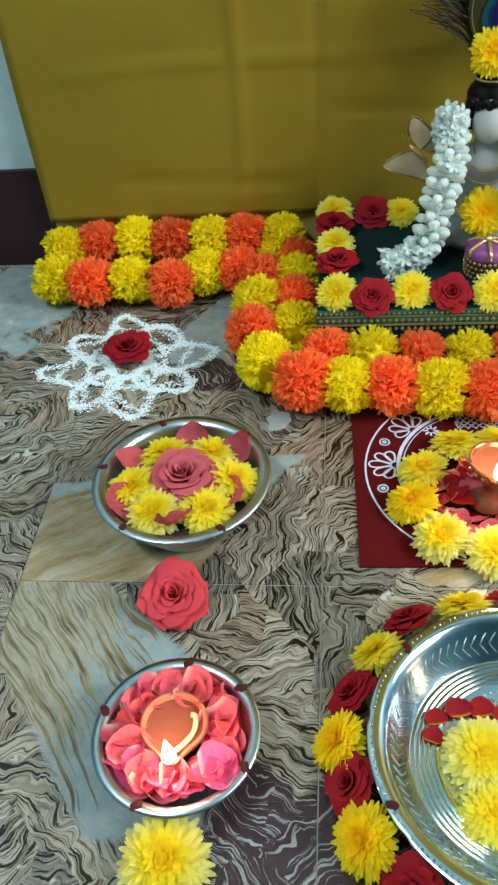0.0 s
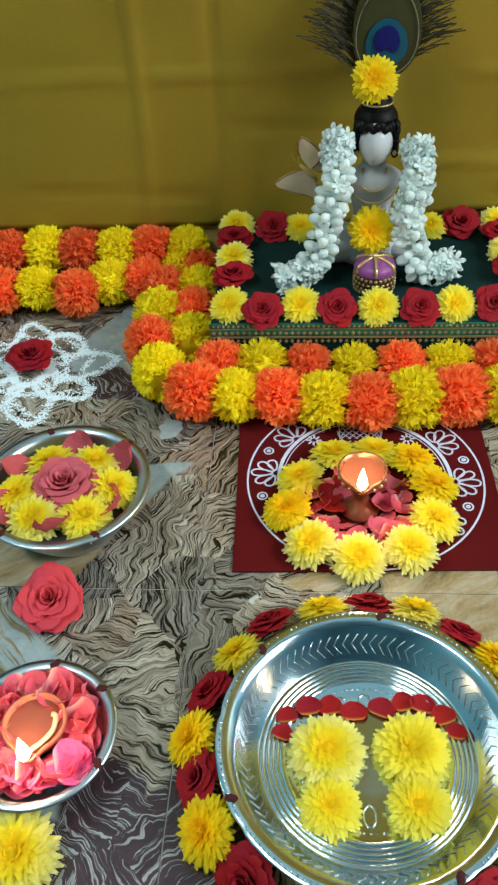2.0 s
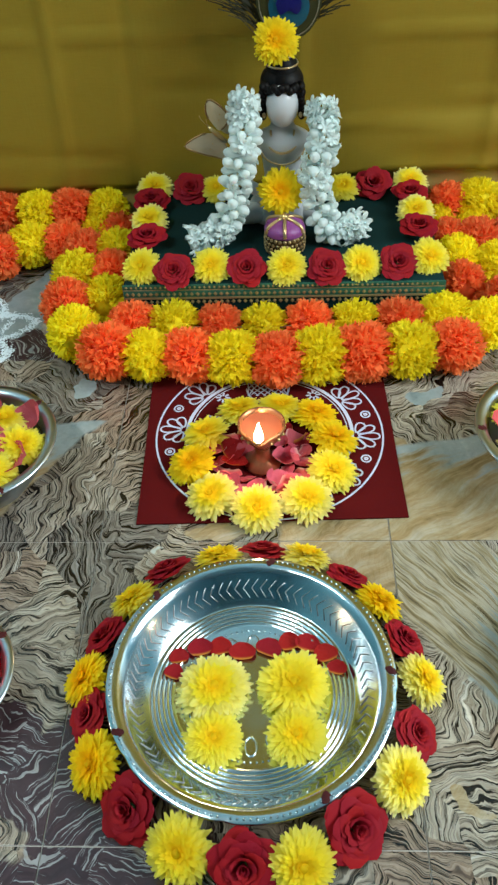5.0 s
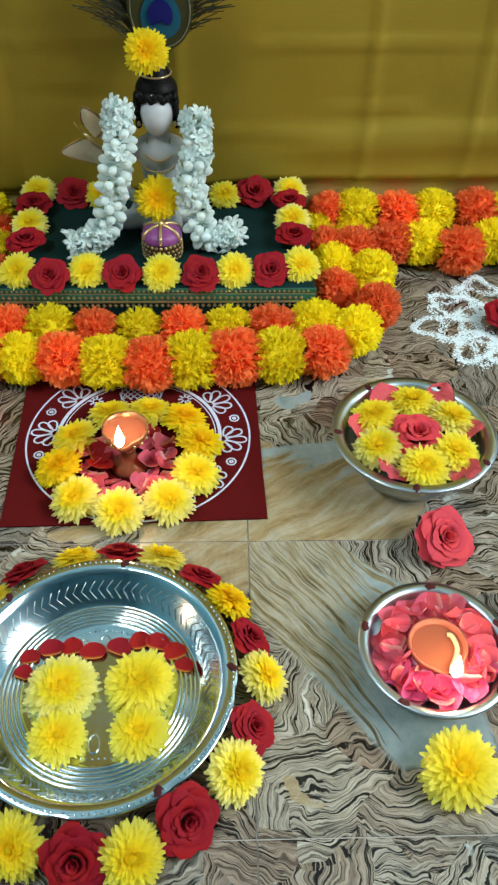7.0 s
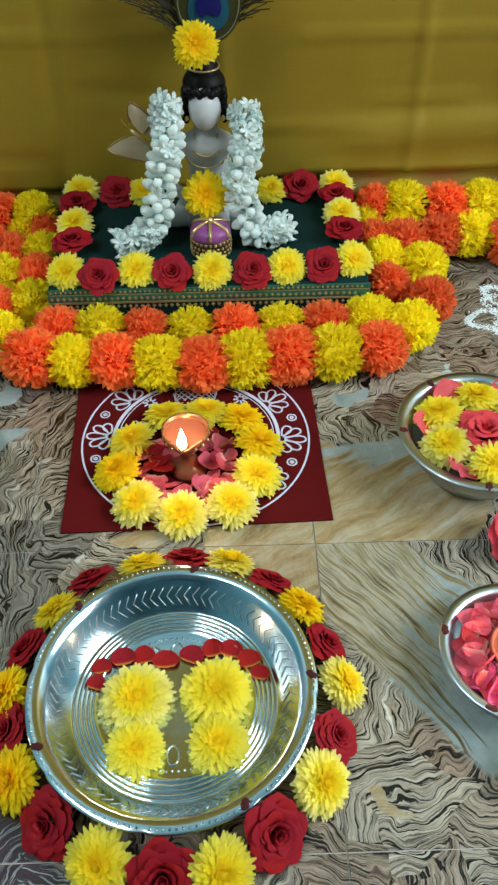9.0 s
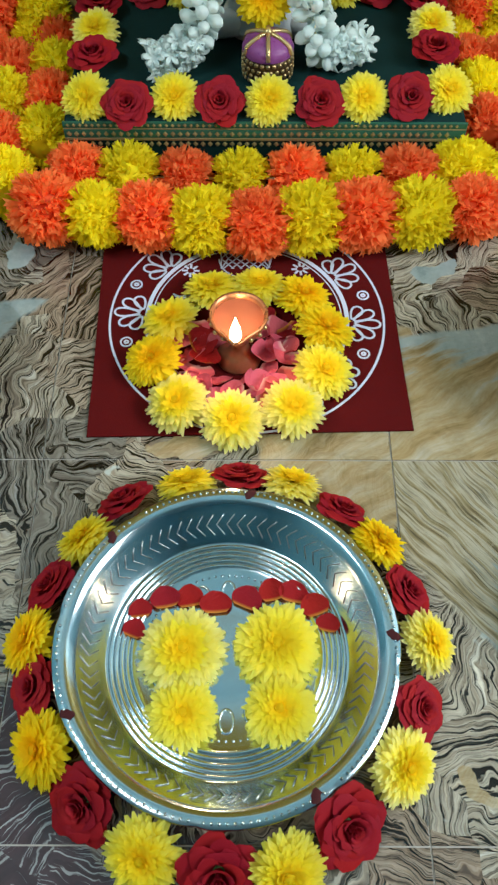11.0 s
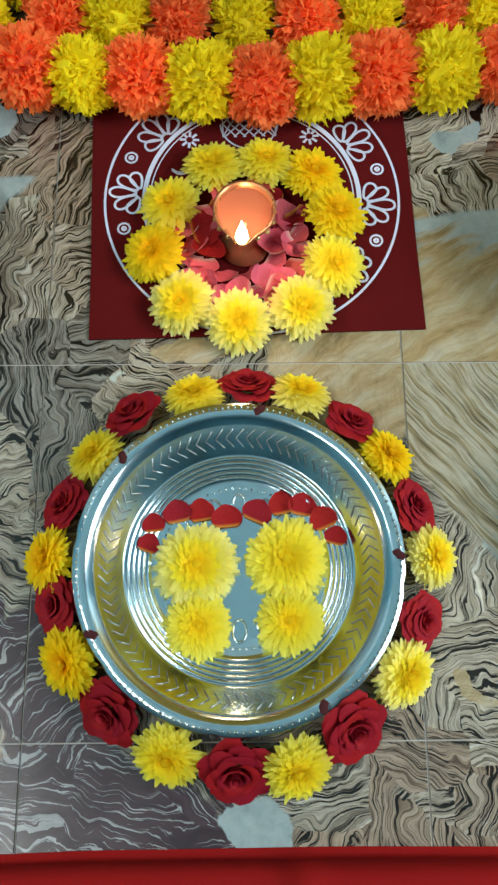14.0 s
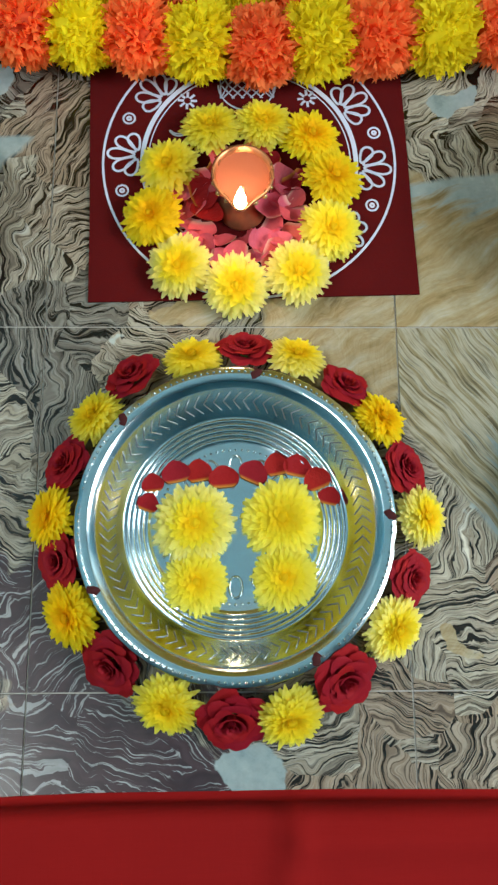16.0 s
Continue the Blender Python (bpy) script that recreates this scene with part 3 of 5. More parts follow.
def place_petal(x, y, z, size, tone, where, group, turn=None, tilt=None, deep=1.0):
    g = flower_rng
    m = pose(x, y, z, 0, 0, g.uniform(0, 360) if turn is None else turn) @ pose(0, 0, 0, g.uniform(-24, 24) * deep, g.uniform(-34, 34) if tilt is None else tilt, 0)
    ob = new("rose_petal", g.choice(LOOSE[tone]))
    ob.matrix_basis = m @ Matrix.Diagonal((size, size * g.uniform(0.85, 1.1), size * deep, 1))
    return tagged(ob, f"loose {LOOSE_WORDS[tone]} rose petal {where}", "petal", group)


def marigold_mesh(seed, material, heart):
    """A ruffled crepe marigold strung along x: a fat spool of small split petals."""
    rng = random.Random(seed)
    pieces = []
    core = moved(lathe([(0.0, -0.019), (0.014, -0.018), (0.021, -0.009), (0.022, 0.009), (0.014, 0.018), (0.0, 0.019)], 12), pose(0, 0, 0, 0, 90, 0))
    for k in range(480):
        t = rng.uniform(-1, 1)
        a = 360 * ((k * 0.618034) % 1.0)
        r0 = 0.0165 * math.sqrt(1 - 0.55 * t * t)
        ln = rng.uniform(0.0120, 0.0195) * (1 - 0.18 * t * t)
        w = rng.uniform(0.0042, 0.0082)
        lean = 52 * t + rng.uniform(-14, 14)
        pts = [(-w * 0.25, 0, 0), (w * 0.25, 0, 0), (w * 0.5, rng.uniform(-0.002, 0.002), ln * 0.6), (-w * 0.5, rng.uniform(-0.002, 0.002), ln * 0.6),
               (w * 0.42, rng.uniform(-0.003, 0.003), ln), (w * 0.08, rng.uniform(-0.002, 0.002), ln * rng.uniform(0.78, 0.9)), (-w * 0.36, rng.uniform(-0.003, 0.003), ln * 0.97)]
        fs = [(0, 1, 2, 3), (3, 2, 4, 5), (3, 5, 6)]
        m = pose(0, 0, 0, a, 0, 0) @ pose(t * 0.016, 0, r0, 0, lean, 0) @ pose(0, 0, 0, 0, 0, rng.uniform(-80, 80))
        pieces.append(moved((pts, fs), m))
    v, f = joined(pieces)
    return mesh_of("marigold", *core, heart), mesh_of("ruffled_petals", v, f, material, smooth=False)


MARI = {"y": [marigold_mesh(s, MARI_Y, MARI_YC) for s in (1, 2, 3)], "o": [marigold_mesh(s, MARI_O, MARI_OC) for s in (4, 5, 6)]}


def marigold_garland(rows, colours, label, scale=1.0):
    """Marigolds on a string; rows give the middle of each flower."""
    g = random.Random(len(rows) * 7 + int(100 * rows[0][0]))
    ob = thing("marigold_garland", pose(*rows[0]), label, "garland", "marigold garlands")
    back = pose(*rows[0]).inverted()
    pts = [Vector(r) for r in rows]
    for i, (p, c) in enumerate(zip(pts, colours)):
        d = pts[min(i + 1, len(pts) - 1)] - pts[max(i - 1, 0)]
        turn = math.degrees(math.atan2(d.y, d.x))
        m = back @ Matrix.Translation(p) @ pose(0, 0, 0, 0, 0, turn + g.uniform(-9, 9)) @ pose(0, 0, 0, g.uniform(0, 360), 0, 0)
        s = scale * g.uniform(0.95, 1.08)
        heart, ruffles = g.choice(MARI[c])
        bloom = part_mesh("marigold", heart, ob, m @ Matrix.Diagonal((s * 1.12, s, s, 1)), "yellow marigold" if c == "y" else "orange marigold")
        tagged(part_mesh("ruffled_petals", ruffles, bloom), kind="stuff")
    v, f = tube([back @ p for p in bezier(pts, 4)], 0.0012, 6)
    part_mesh("string", mesh_of("string", v, f, THREAD), ob, None, "cotton string")
    return ob


# ---- the golden cloth behind ----
def cloth_sheet(name, x0, x1, z0, z1, depth, material, nx, nz, label="", parent=None, thick=0.0012):
    """A hanging sheet; depth(x, z) gives its y."""
    verts, faces = [], []
    for i in range(nx + 1):
        for j in range(nz + 1):
            z = z0(x0 + (x1 - x0) * i / nx) if callable(z0) else z0
            x, zz = x0 + (x1 - x0) * i / nx, z + (z1 - z) * j / nz
            verts.append((x + 0.003 * math.sin(9 * zz + 2 * (i == 0)), depth(x, zz), zz))
    for i in range(nx):
        for j in range(nz):
            k = i * (nz + 1) + j
            faces.append((k, k + nz + 1, k + nz + 2, k + 1))
    me = mesh_of(name, verts, faces, material)
    ob = new(name, me)
    s = ob.modifiers.new("thickness", "SOLIDIFY")
    s.thickness = thick
    if parent:
        ob.parent = parent
    return tagged(ob, label)


def crease(d, w, h):
    return h * math.exp(-(d / w) ** 2)


def drape(x, z):
    y = 0.594 + 0.0035 * math.sin(3.1 * x + 5 * z) + 0.005 * noise.noise((x * 5, z * 4, 2.0)) + 0.0014 * noise.noise((x * 16, z * 11, 7.0))
    for cx, s in ((-0.122, 1), (-0.022, -1), (0.205, 1), (0.47, 1), (0.62, 1)):
        y -= crease(x - cx - 0.012 * math.sin(3 * z), 0.007, 0.0040 * s)
    for cz, lo, hi, s in ((0.282, -0.36, -0.12, 1), (0.288, -0.115, 0.18, 1), (0.135, -0.3, -0.03, -1), (0.20, 0.40, 0.56, 1), (0.285, 0.30, 0.70, 1), (0.165, 0.25, 0.75, 1), (0.22, 0.0, 0.2, -1)):
        if lo < x < hi:
            e = min(1, (x - lo) / 0.03, (hi - x) / 0.03)
            y -= crease(z - cz - 0.03 * (x - lo) * s, 0.005, 0.0042 * s * e)
    y -= 0.011 * math.exp(-((z - 0.150 - 0.04 * (x - 0.4)) / 0.022) ** 2) * min(1, max(0, (x - 0.30) / 0.12))
    if x > 0.25:
        y -= 0.010 * max(0, (0.15 - z) / 0.05) * min(1, (x - 0.25) / 0.1)
    return y


backdrop = thing("cloth_backdrop", pose(0, 0, 0), "golden olive silk cloth with fold creases hung on the wall", "cloth")
cloth_sheet("cloth_panel", -0.405, 1.25, lambda x: 0.078 if x < 0.2 else 0.078 + 0.022 * min(1, (x - 0.2) / 0.15) + 0.012 * max(0, x - 0.45), 1.9, drape, GOLD_SILK, 210, 190, "golden olive silk", backdrop)
cloth_sheet("border_band", -0.402, 1.24, 0.004, 0.115, lambda x, z: 0.6015 + 0.002 * math.sin(23 * x) - 0.001 * math.sin(60 * z), GOLD_HEM, 130, 10, "bright gold woven border", backdrop)

# ---- red cloth by the near edge ----
def red_sheet():
    verts, faces, nx, ny = [], [], 220, 110
    for i in range(nx + 1):
        for j in range(ny + 1):
            x, y = -0.75 + 1.9 * i / nx, -1.15 + 0.776 * j / ny
            e = j / ny
            y2 = y + 0.003 * math.sin(7 * x) * e + 0.0015 * noise.noise((x * 9, 0, 3))
            z = 0.0095 + 0.003 * noise.noise((x * 6, y * 6, 1)) + crease(x - 0.205 - 0.1 * (y + 0.4), 0.012, 0.007) + crease(y + 0.415 - 0.01 * math.sin(3 * x), 0.012, 0.007) * (x > 0.2)
            z *= (1.0, 0.0, 0.55, 0.85)[ny - j + 1] if ny - j < 3 else 1.0
            z = max(z, 0.0006)
            y2 -= 0.013 if j == ny - 1 else (0.009 if j == ny - 2 else 0)
            y2 += 0.017 if j == ny - 2 else (0.006 if j == ny - 1 else 0)
            verts.append((x, y2, z))
    for i in range(nx):
        for j in range(ny):
            k = i * (ny + 1) + j
            faces.append((k, k + ny + 1, k + ny + 2, k + 1))
    ob = new("red_cloth", mesh_of("red_cloth", verts, faces, RED_CLOTH))
    return tagged(ob, "creased plain red cotton cloth spread on the floor", "cloth")


red_sheet()


# ---- low platform ----
PX0, PX1, PY0, PY1, PZ = -0.010, 0.394, 0.347, 0.592, 0.079
platform = thing("low_platform", pose((PX0 + PX1) / 2, (PY0 + PY1) / 2, 0), "low altar platform draped in dark green brocade silk", "platform")
back = platform.matrix_basis.inverted()


bm = bmesh.new()
slab(bm, PX0, PX1, PY0, PY1, 0.0, PZ, 0.004)
bmesh.ops.transform(bm, matrix=back, verts=bm.verts)
part("covered_body", bm, GREEN_SILK, platform, "dark teal silk cover")
for z0, z1, m, name in ((PZ - 0.0075, PZ - 0.001, BROCADE, "border_stripe"), (PZ - 0.019, PZ - 0.0095, BROCADE, "border_stripe"), (PZ - 0.0092, PZ - 0.0078, ZARI, "gold_line"), (PZ - 0.0225, PZ - 0.0193, ZARI, "gold_line")):
    bm = bmesh.new()
    slab(bm, PX0 - 0.0012, PX1 + 0.0012, PY0 - 0.0016, PY0 + 0.001, z0, z1, 0.0004)
    bmesh.ops.transform(bm, matrix=back, verts=bm.verts)
    part(name, bm, m, platform, "woven green and gold border" if m == BROCADE else "gold thread line")
for zc, s, step in ((PZ - 0.0042, 0.0024, 0.0062), (PZ - 0.0143, 0.0034, 0.0075), (PZ - 0.026, 0.0034, 0.0075)):
    gem = mesh_of("zari_diamond", [(-s * 0.8, 0, 0), (0, 0, -s), (s * 0.8, 0, 0), (0, 0, s), (0, -0.0008, 0)], [(0, 1, 4), (1, 2, 4), (2, 3, 4), (3, 0, 4)], ZARI, smooth=False)
    for k in range(int((PX1 - PX0 - 0.007) / step)):
        part_mesh("zari_diamond", gem, platform, back @ pose(PX0 + 0.004 + k * step, PY0 - 0.0019, zc))

ON_P = "on the green platform"
GP = "flowers round the platform"
for k, (x, y) in enumerate(((0.014, 0.368), (0.102, 0.368), (0.197, 0.364), (0.290, 0.368), (0.376, 0.380))):
    place_chrys(x, y, PZ + 0.010, 0.027, "lemon" if k in (2, 3) else ("lemon", "lemon", "pale")[k % 3], ON_P, GP, 34, -90 + 8 * (k - 2))
for x, y in ((0.055, 0.358), (0.147, 0.362), (0.247, 0.362), (0.337, 0.370)):
    place_rose(x, y, PZ + 0.010, 0.0238, "red", ON_P, GP, 38, -90)
for x, y, c in ((0.013, 0.434, "r"), (0.011, 0.481, "y"), (0.009, 0.532, "r"), (0.010, 0.570, "y"), (0.371, 0.448, "r"), (0.372, 0.491, "y"), (0.370, 0.537, "r"), (0.373, 0.570, "y"),
                (0.062, 0.565, "r"), (0.099, 0.562, "y"), (0.321, 0.568, "r"), (0.278, 0.560, "y")):
    if c == "r":
        place_rose(x, y, PZ + 0.010, 0.025, "red", ON_P, GP, 30 if 0.05 < x < 0.34 else 8, -90)
    else:
        place_chrys(x, y, PZ + 0.011, 0.025 if 0.02 < x < 0.36 else 0.027, "lemon" if 0.02 < x < 0.36 else "pale", ON_P, GP, 20, -90)


# ---- figure on the platform ----
SKIN = surface("glazed_white_ceramic", (0.44, 0.47, 0.50), (0.52, 0.55, 0.57), 80, 0.3, 0.05)
HAIR = surface("black_glaze", (0.003, 0.003, 0.0035), (0.008, 0.007, 0.007), 150, 0.5, 0.2, Specular_IOR_Level=0.12)
GILT = surface("gilt_paint", (0.42, 0.30, 0.14), (0.60, 0.46, 0.26), 300, 0.35, 0.3, 0.6)


def figure():
    """A seated ceramic figure as one plain mesh: legs, torso, arms, head and a cap of hair."""
    verts, faces, index = [], [], []

    def add(piece, mat):
        k = len(verts)
        verts.extend(piece[0])
        faces.extend(tuple(i + k for i in q) for q in piece[1])
        index.extend([mat] * len(piece[1]))

    def ball(c, r, mat, n=20, rot=(0, 0, 0)):
        if c[2] > 0.125:
            c, r = (c[0] * 1.06, c[1] * 1.05, 0.163 + (c[2] - 0.166) * 1.04), tuple(q * 1.05 for q in r)
        prof = [(math.sin(math.pi * i / 14), -math.cos(math.pi * i / 14)) for i in range(15)]
        v, f = lathe(prof, n)
        v = [(x * r[0], y * r[1], z * r[2]) for x, y, z in v]
        add(moved((v, f), pose(*c, *rot)), mat)

    v, f = lathe([(0.0, 0.0), (0.045, 0.0), (0.050, 0.012), (0.042, 0.028), (0.028, 0.045), (0.024, 0.062), (0.027, 0.085), (0.036, 0.105), (0.034, 0.117), (0.016, 0.127), (0.0125, 0.14), (0.0, 0.142)], 28,
                 lambda a, r, z: 1 - 0.24 * abs(math.sin(a)))
    add((v, f), 0)
    for s in (-1, 1):
        ball((s * 0.036, -0.016, 0.014), (0.034, 0.016, 0.014), 0, rot=(0, 0, s * -25))
        add(tube(bezier([(s * 0.034, 0.0, 0.112), (s * 0.050, -0.004, 0.085), (s * 0.048, -0.020, 0.060), (s * 0.022, -0.040, 0.055)], 6), 0.0105, 12, lambda t: 1.0 - 0.3 * t), 0)
    ball((0, -0.008, 0.163), (0.0198, 0.0245, 0.0275), 0, 28)
    ball((0, 0.008, 0.184), (0.0258, 0.0260, 0.0205), 1, 28)
    ball((0, 0.013, 0.168), (0.0262, 0.0200, 0.0320), 1, 28)
    for k in range(13):
        a = radians(196 + k * 12.3)
        ball((0.0212 * math.cos(a), 0.0225 * math.sin(a) - 0.003, 0.1865 + 0.0022 * math.sin(k * 2.1) - 0.0035 * abs(math.cos(a))), (0.0048, 0.0045, 0.0052), 1, 10)
    for s in (-1, 1):
        for k in range(6):
            ball((s * (0.0222 + 0.0008 * (k % 2)), -0.012 + 0.002 * k, 0.184 - 0.0075 * k), (0.0046, 0.0075, 0.0062), 1, 12)
        ball((s * 0.0215, -0.017, 0.1525), (0.0024, 0.0024, 0.0034), 2, 10)
    v, f = lathe([(0.020, 0.196), (0.019, 0.203), (0.014, 0.211), (0.011, 0.222), (0.005, 0.231), (0.0, 0.233)], 28)
    add(moved((v, f), pose(0, 0.008, 0)), 1)
    for z, r in ((0.203, 0.0195), (0.213, 0.0142)):
        add(tube([(r * math.cos(radians(a)), 0.008 + r * math.sin(radians(a)), z) for a in range(0, 361, 15)], 0.0013, 6), 2)
    for r, z, t in ((0.0150, 0.126, 0.0016), (0.021, 0.118, 0.0016), (0.029, 0.106, 0.0013)):
        pts = [(r * math.cos(radians(a)), -0.004 - 0.90 * r * math.sin(radians(a)) - 0.006, z - 0.014 * math.sin(radians(a))) for a in range(0, 181, 12)]
        add(tube(pts, t, 8), 2)
    ob = new("figurine", mesh_of("figurine", verts, faces, [SKIN, HAIR, GILT], index))
    ob.matrix_basis = pose(0.193, 0.510, PZ)
    return tagged(ob, "white ceramic seated figurine with black hair and gilt trim", "statue")


figure()
place_chrys(0.190, 0.455, 0.144, 0.031, "gold", "tucked before the white figurine", "flowers on the figurine", 62, -90)
place_chrys(0.186, 0.487, 0.318, 0.028, "gold", "resting on the crown of the figurine", "flowers on the figurine", 58, -90)


def bud_mesh(seed):
    rng = random.Random(seed)
    v, f = lathe([(0.0, -0.012), (0.0022, -0.011), (0.0028, -0.003), (0.0058, 0.002), (0.0070, 0.007), (0.0056, 0.012), (0.0022, 0.0155), (0.0, 0.016)], 12, lambda a, r, z: 1 + 0.07 * math.sin(3 * a + rng.random()))
    return mesh_of("jasmine_bud", v, f, JASMINE)


def bloom_mesh(seed):
    """An open jasmine bloom: a thin tube that widens into a six-pointed star."""
    rng = random.Random(seed)
    ph = [rng.uniform(0.82, 1.1) for _ in range(6)]

    def star(a, r, z):
        lobe = abs(math.cos(3 * a)) ** 0.8 * ph[int((a / (math.pi / 3) + 0.5) % 6)]
        k = min(1.0, max(0.0, (r - 0.003) / 0.006))
        return 1 + k * (lobe * 0.85 - 0.62)

    prof = [(0.0, -0.012), (0.0020, -0.011), (0.0024, -0.002), (0.0034, 0.002), (0.0060, 0.0055), (0.0090, 0.0085), (0.0118, rng.uniform(0.0085, 0.0115)), (0.0085, 0.0090), (0.0055, 0.0068), (0.0025, 0.0045), (0.0, 0.0050)]
    v, f = lathe(prof, 48, star)
    return mesh_of("jasmine_bloom", v, f, JASMINE)


BUDS, BLOOMS = [bud_mesh(s) for s in range(3)], [bloom_mesh(s) for s in range(10, 14)]


def jasmine_garland(points, open_at, seed):
    """A thick string of white buds and blooms; open_at(t) gives the share of open blooms."""
    g = random.Random(seed)
    ob = thing("jasmine_garland", pose(*points[0]), "white jasmine garland draped from figurine to platform", "garland", "jasmine garlands")
    inv = ob.matrix_basis.inverted()
    line = [inv @ p for p in bezier(points, 12)]
    v, f = tube(line, 0.0015, 6)
    part_mesh("string", mesh_of("string", v, f, THREAD), ob, None, "cotton string")
    total = sum((a - b).length for a, b in zip(line, line[1:]))
    count = int(total / 0.0021)
    for k in range(count):
        t = (k + 0.5) / count
        i = min(int(t * (len(line) - 1)), len(line) - 2)
        p = line[i].lerp(line[i + 1], t * (len(line) - 1) - i)
        d = (line[i + 1] - line[i]).normalized()
        side = Matrix.Rotation(k * 2.39996 + g.uniform(-0.3, 0.3), 3, d) @ d.orthogonal().normalized()
        way = (side + d * g.uniform(-0.5, 0.25)).normalized()
        m = Matrix.Translation(p + side * 0.009) @ way.to_track_quat("Z", "Y").to_matrix().to_4x4()
        bloom = g.random() < open_at(t)
        s = g.uniform(0.82, 1.02)
        part_mesh("jasmine_bloom" if bloom else "jasmine_bud", g.choice(BLOOMS if bloom else BUDS), ob, m @ Matrix.Diagonal((s, s, s, 1)))
    return ob


jasmine_garland([(0.148, 0.486, 0.250), (0.145, 0.474, 0.236), (0.147, 0.462, 0.212), (0.138, 0.452, 0.180), (0.131, 0.446, 0.145), (0.122, 0.440, 0.112), (0.100, 0.430, 0.096), (0.072, 0.424, 0.092)],
                lambda t: 0.92 if t < 0.2 or t > 0.7 else 0.22, 3)
jasmine_garland([(0.240, 0.488, 0.238), (0.243, 0.474, 0.226), (0.244, 0.460, 0.200), (0.233, 0.450, 0.172), (0.240, 0.444, 0.135), (0.247, 0.440, 0.105), (0.270, 0.438, 0.095), (0.296, 0.444, 0.104)],
                lambda t: 0.85 if t < 0.3 or t > 0.8 else 0.25, 4)

# ---- small ornamented pot ----
PURPLE = surface("purple_glitter_paint", (0.16, 0.025, 0.16), (0.34, 0.10, 0.30), 900, 0.3, 0.6)
GOLD = surface("gold_foil_trim", (0.50, 0.34, 0.14), (0.75, 0.55, 0.28), 500, 0.3, 0.3, 0.8)
pot = thing("ornamental_pot", pose(0.195, 0.425, PZ), "small purple lidded pot with woven gold trim", "pot")
v, f = lathe([(0.0, 0.0), (0.021, 0.0), (0.0255, 0.010), (0.0262, 0.020), (0.0245, 0.028), (0.0, 0.028)], 40)
part_mesh("pot_body", mesh_of("pot_body", v, f, surface("dark_bronze_weave", (0.06, 0.03, 0.012), (0.14, 0.08, 0.03), 600, 0.4, 0.4, 0.4)), pot)
v, f = lathe([(0.0262, 0.0275), (0.0265, 0.031), (0.0235, 0.0375), (0.013, 0.0425), (0.0, 0.044)], 40)
part_mesh("lid", mesh_of("lid", v, f, PURPLE), pot, None, "domed purple glitter lid")
weave = []
for row in range(4):
    for k in range(26):
        a = 2 * math.pi * (k + 0.5 * (row % 2)) / 26
        r, z = 0.0258 + 0.0006 * (row in (1, 2)), 0.004 + row * 0.0066
        c = lathe([(0.0, -0.0012), (0.0022, -0.0008), (0.0022, 0.0008), (0.0, 0.0012)], 6)
        weave.append(moved(c, pose(r * math.cos(a), r * math.sin(a), z, 0, 90, math.degrees(a))))
v, f = joined(weave)
part_mesh("gold_weave", mesh_of("gold_weave", v, f, GOLD), pot, None, "gold woven beads")
for k in range(6):
    a = radians(60 * k + 30)
    pts = [(r * math.cos(a), r * math.sin(a), z) for r, z in ((0.0268, 0.030), (0.0240, 0.0378), (0.0135, 0.0430), (0.004, 0.0450))]
    v, f = tube(bezier(pts, 4), 0.0023, 6)
    part_mesh("gold_strap", mesh_of("gold_strap", v, f, GOLD), pot)
v, f = lathe([(0.0, 0.043), (0.004, 0.044), (0.0045, 0.0465), (0.003, 0.049), (0.0, 0.050)], 16)
part_mesh("knob", mesh_of("knob", v, f, GOLD), pot)


# ---- peacock feather ----
BARB = surface("feather_barb", (0.010, 0.012, 0.004), (0.035, 0.030, 0.008), 400, 0.6, 0.3)
BRONZE = surface("bronze_green_barb", (0.02, 0.028, 0.008), (0.05, 0.048, 0.014), 400, 0.5, 0.3)
TEAL = surface("teal_feather_eye", (0.0015, 0.045, 0.085), (0.003, 0.09, 0.145), 500, 0.5, 0.3)
INDIGO = surface("indigo_feather_eye", (0.001, 0.003, 0.05), (0.003, 0.008, 0.12), 500, 0.5, 0.3)
BEIGE = surface("beige_feather_rim", (0.12, 0.11, 0.07), (0.20, 0.18, 0.12), 500, 0.5)
feather = thing("peacock_feather", pose(0.190, 0.545, PZ + 0.190), "peacock feather with a blue eye behind the figurine", "feather")
v, f = tube([(0.0, 0.0, -0.01), (0.004, 0.008, 0.03), (0.010, 0.016, 0.075), (0.013, 0.024, 0.13)], 0.0012, 6, lambda t: 1.2 - 0.8 * t)
part_mesh("shaft", mesh_of("shaft", v, f, BEIGE), feather)
g = random.Random(5)
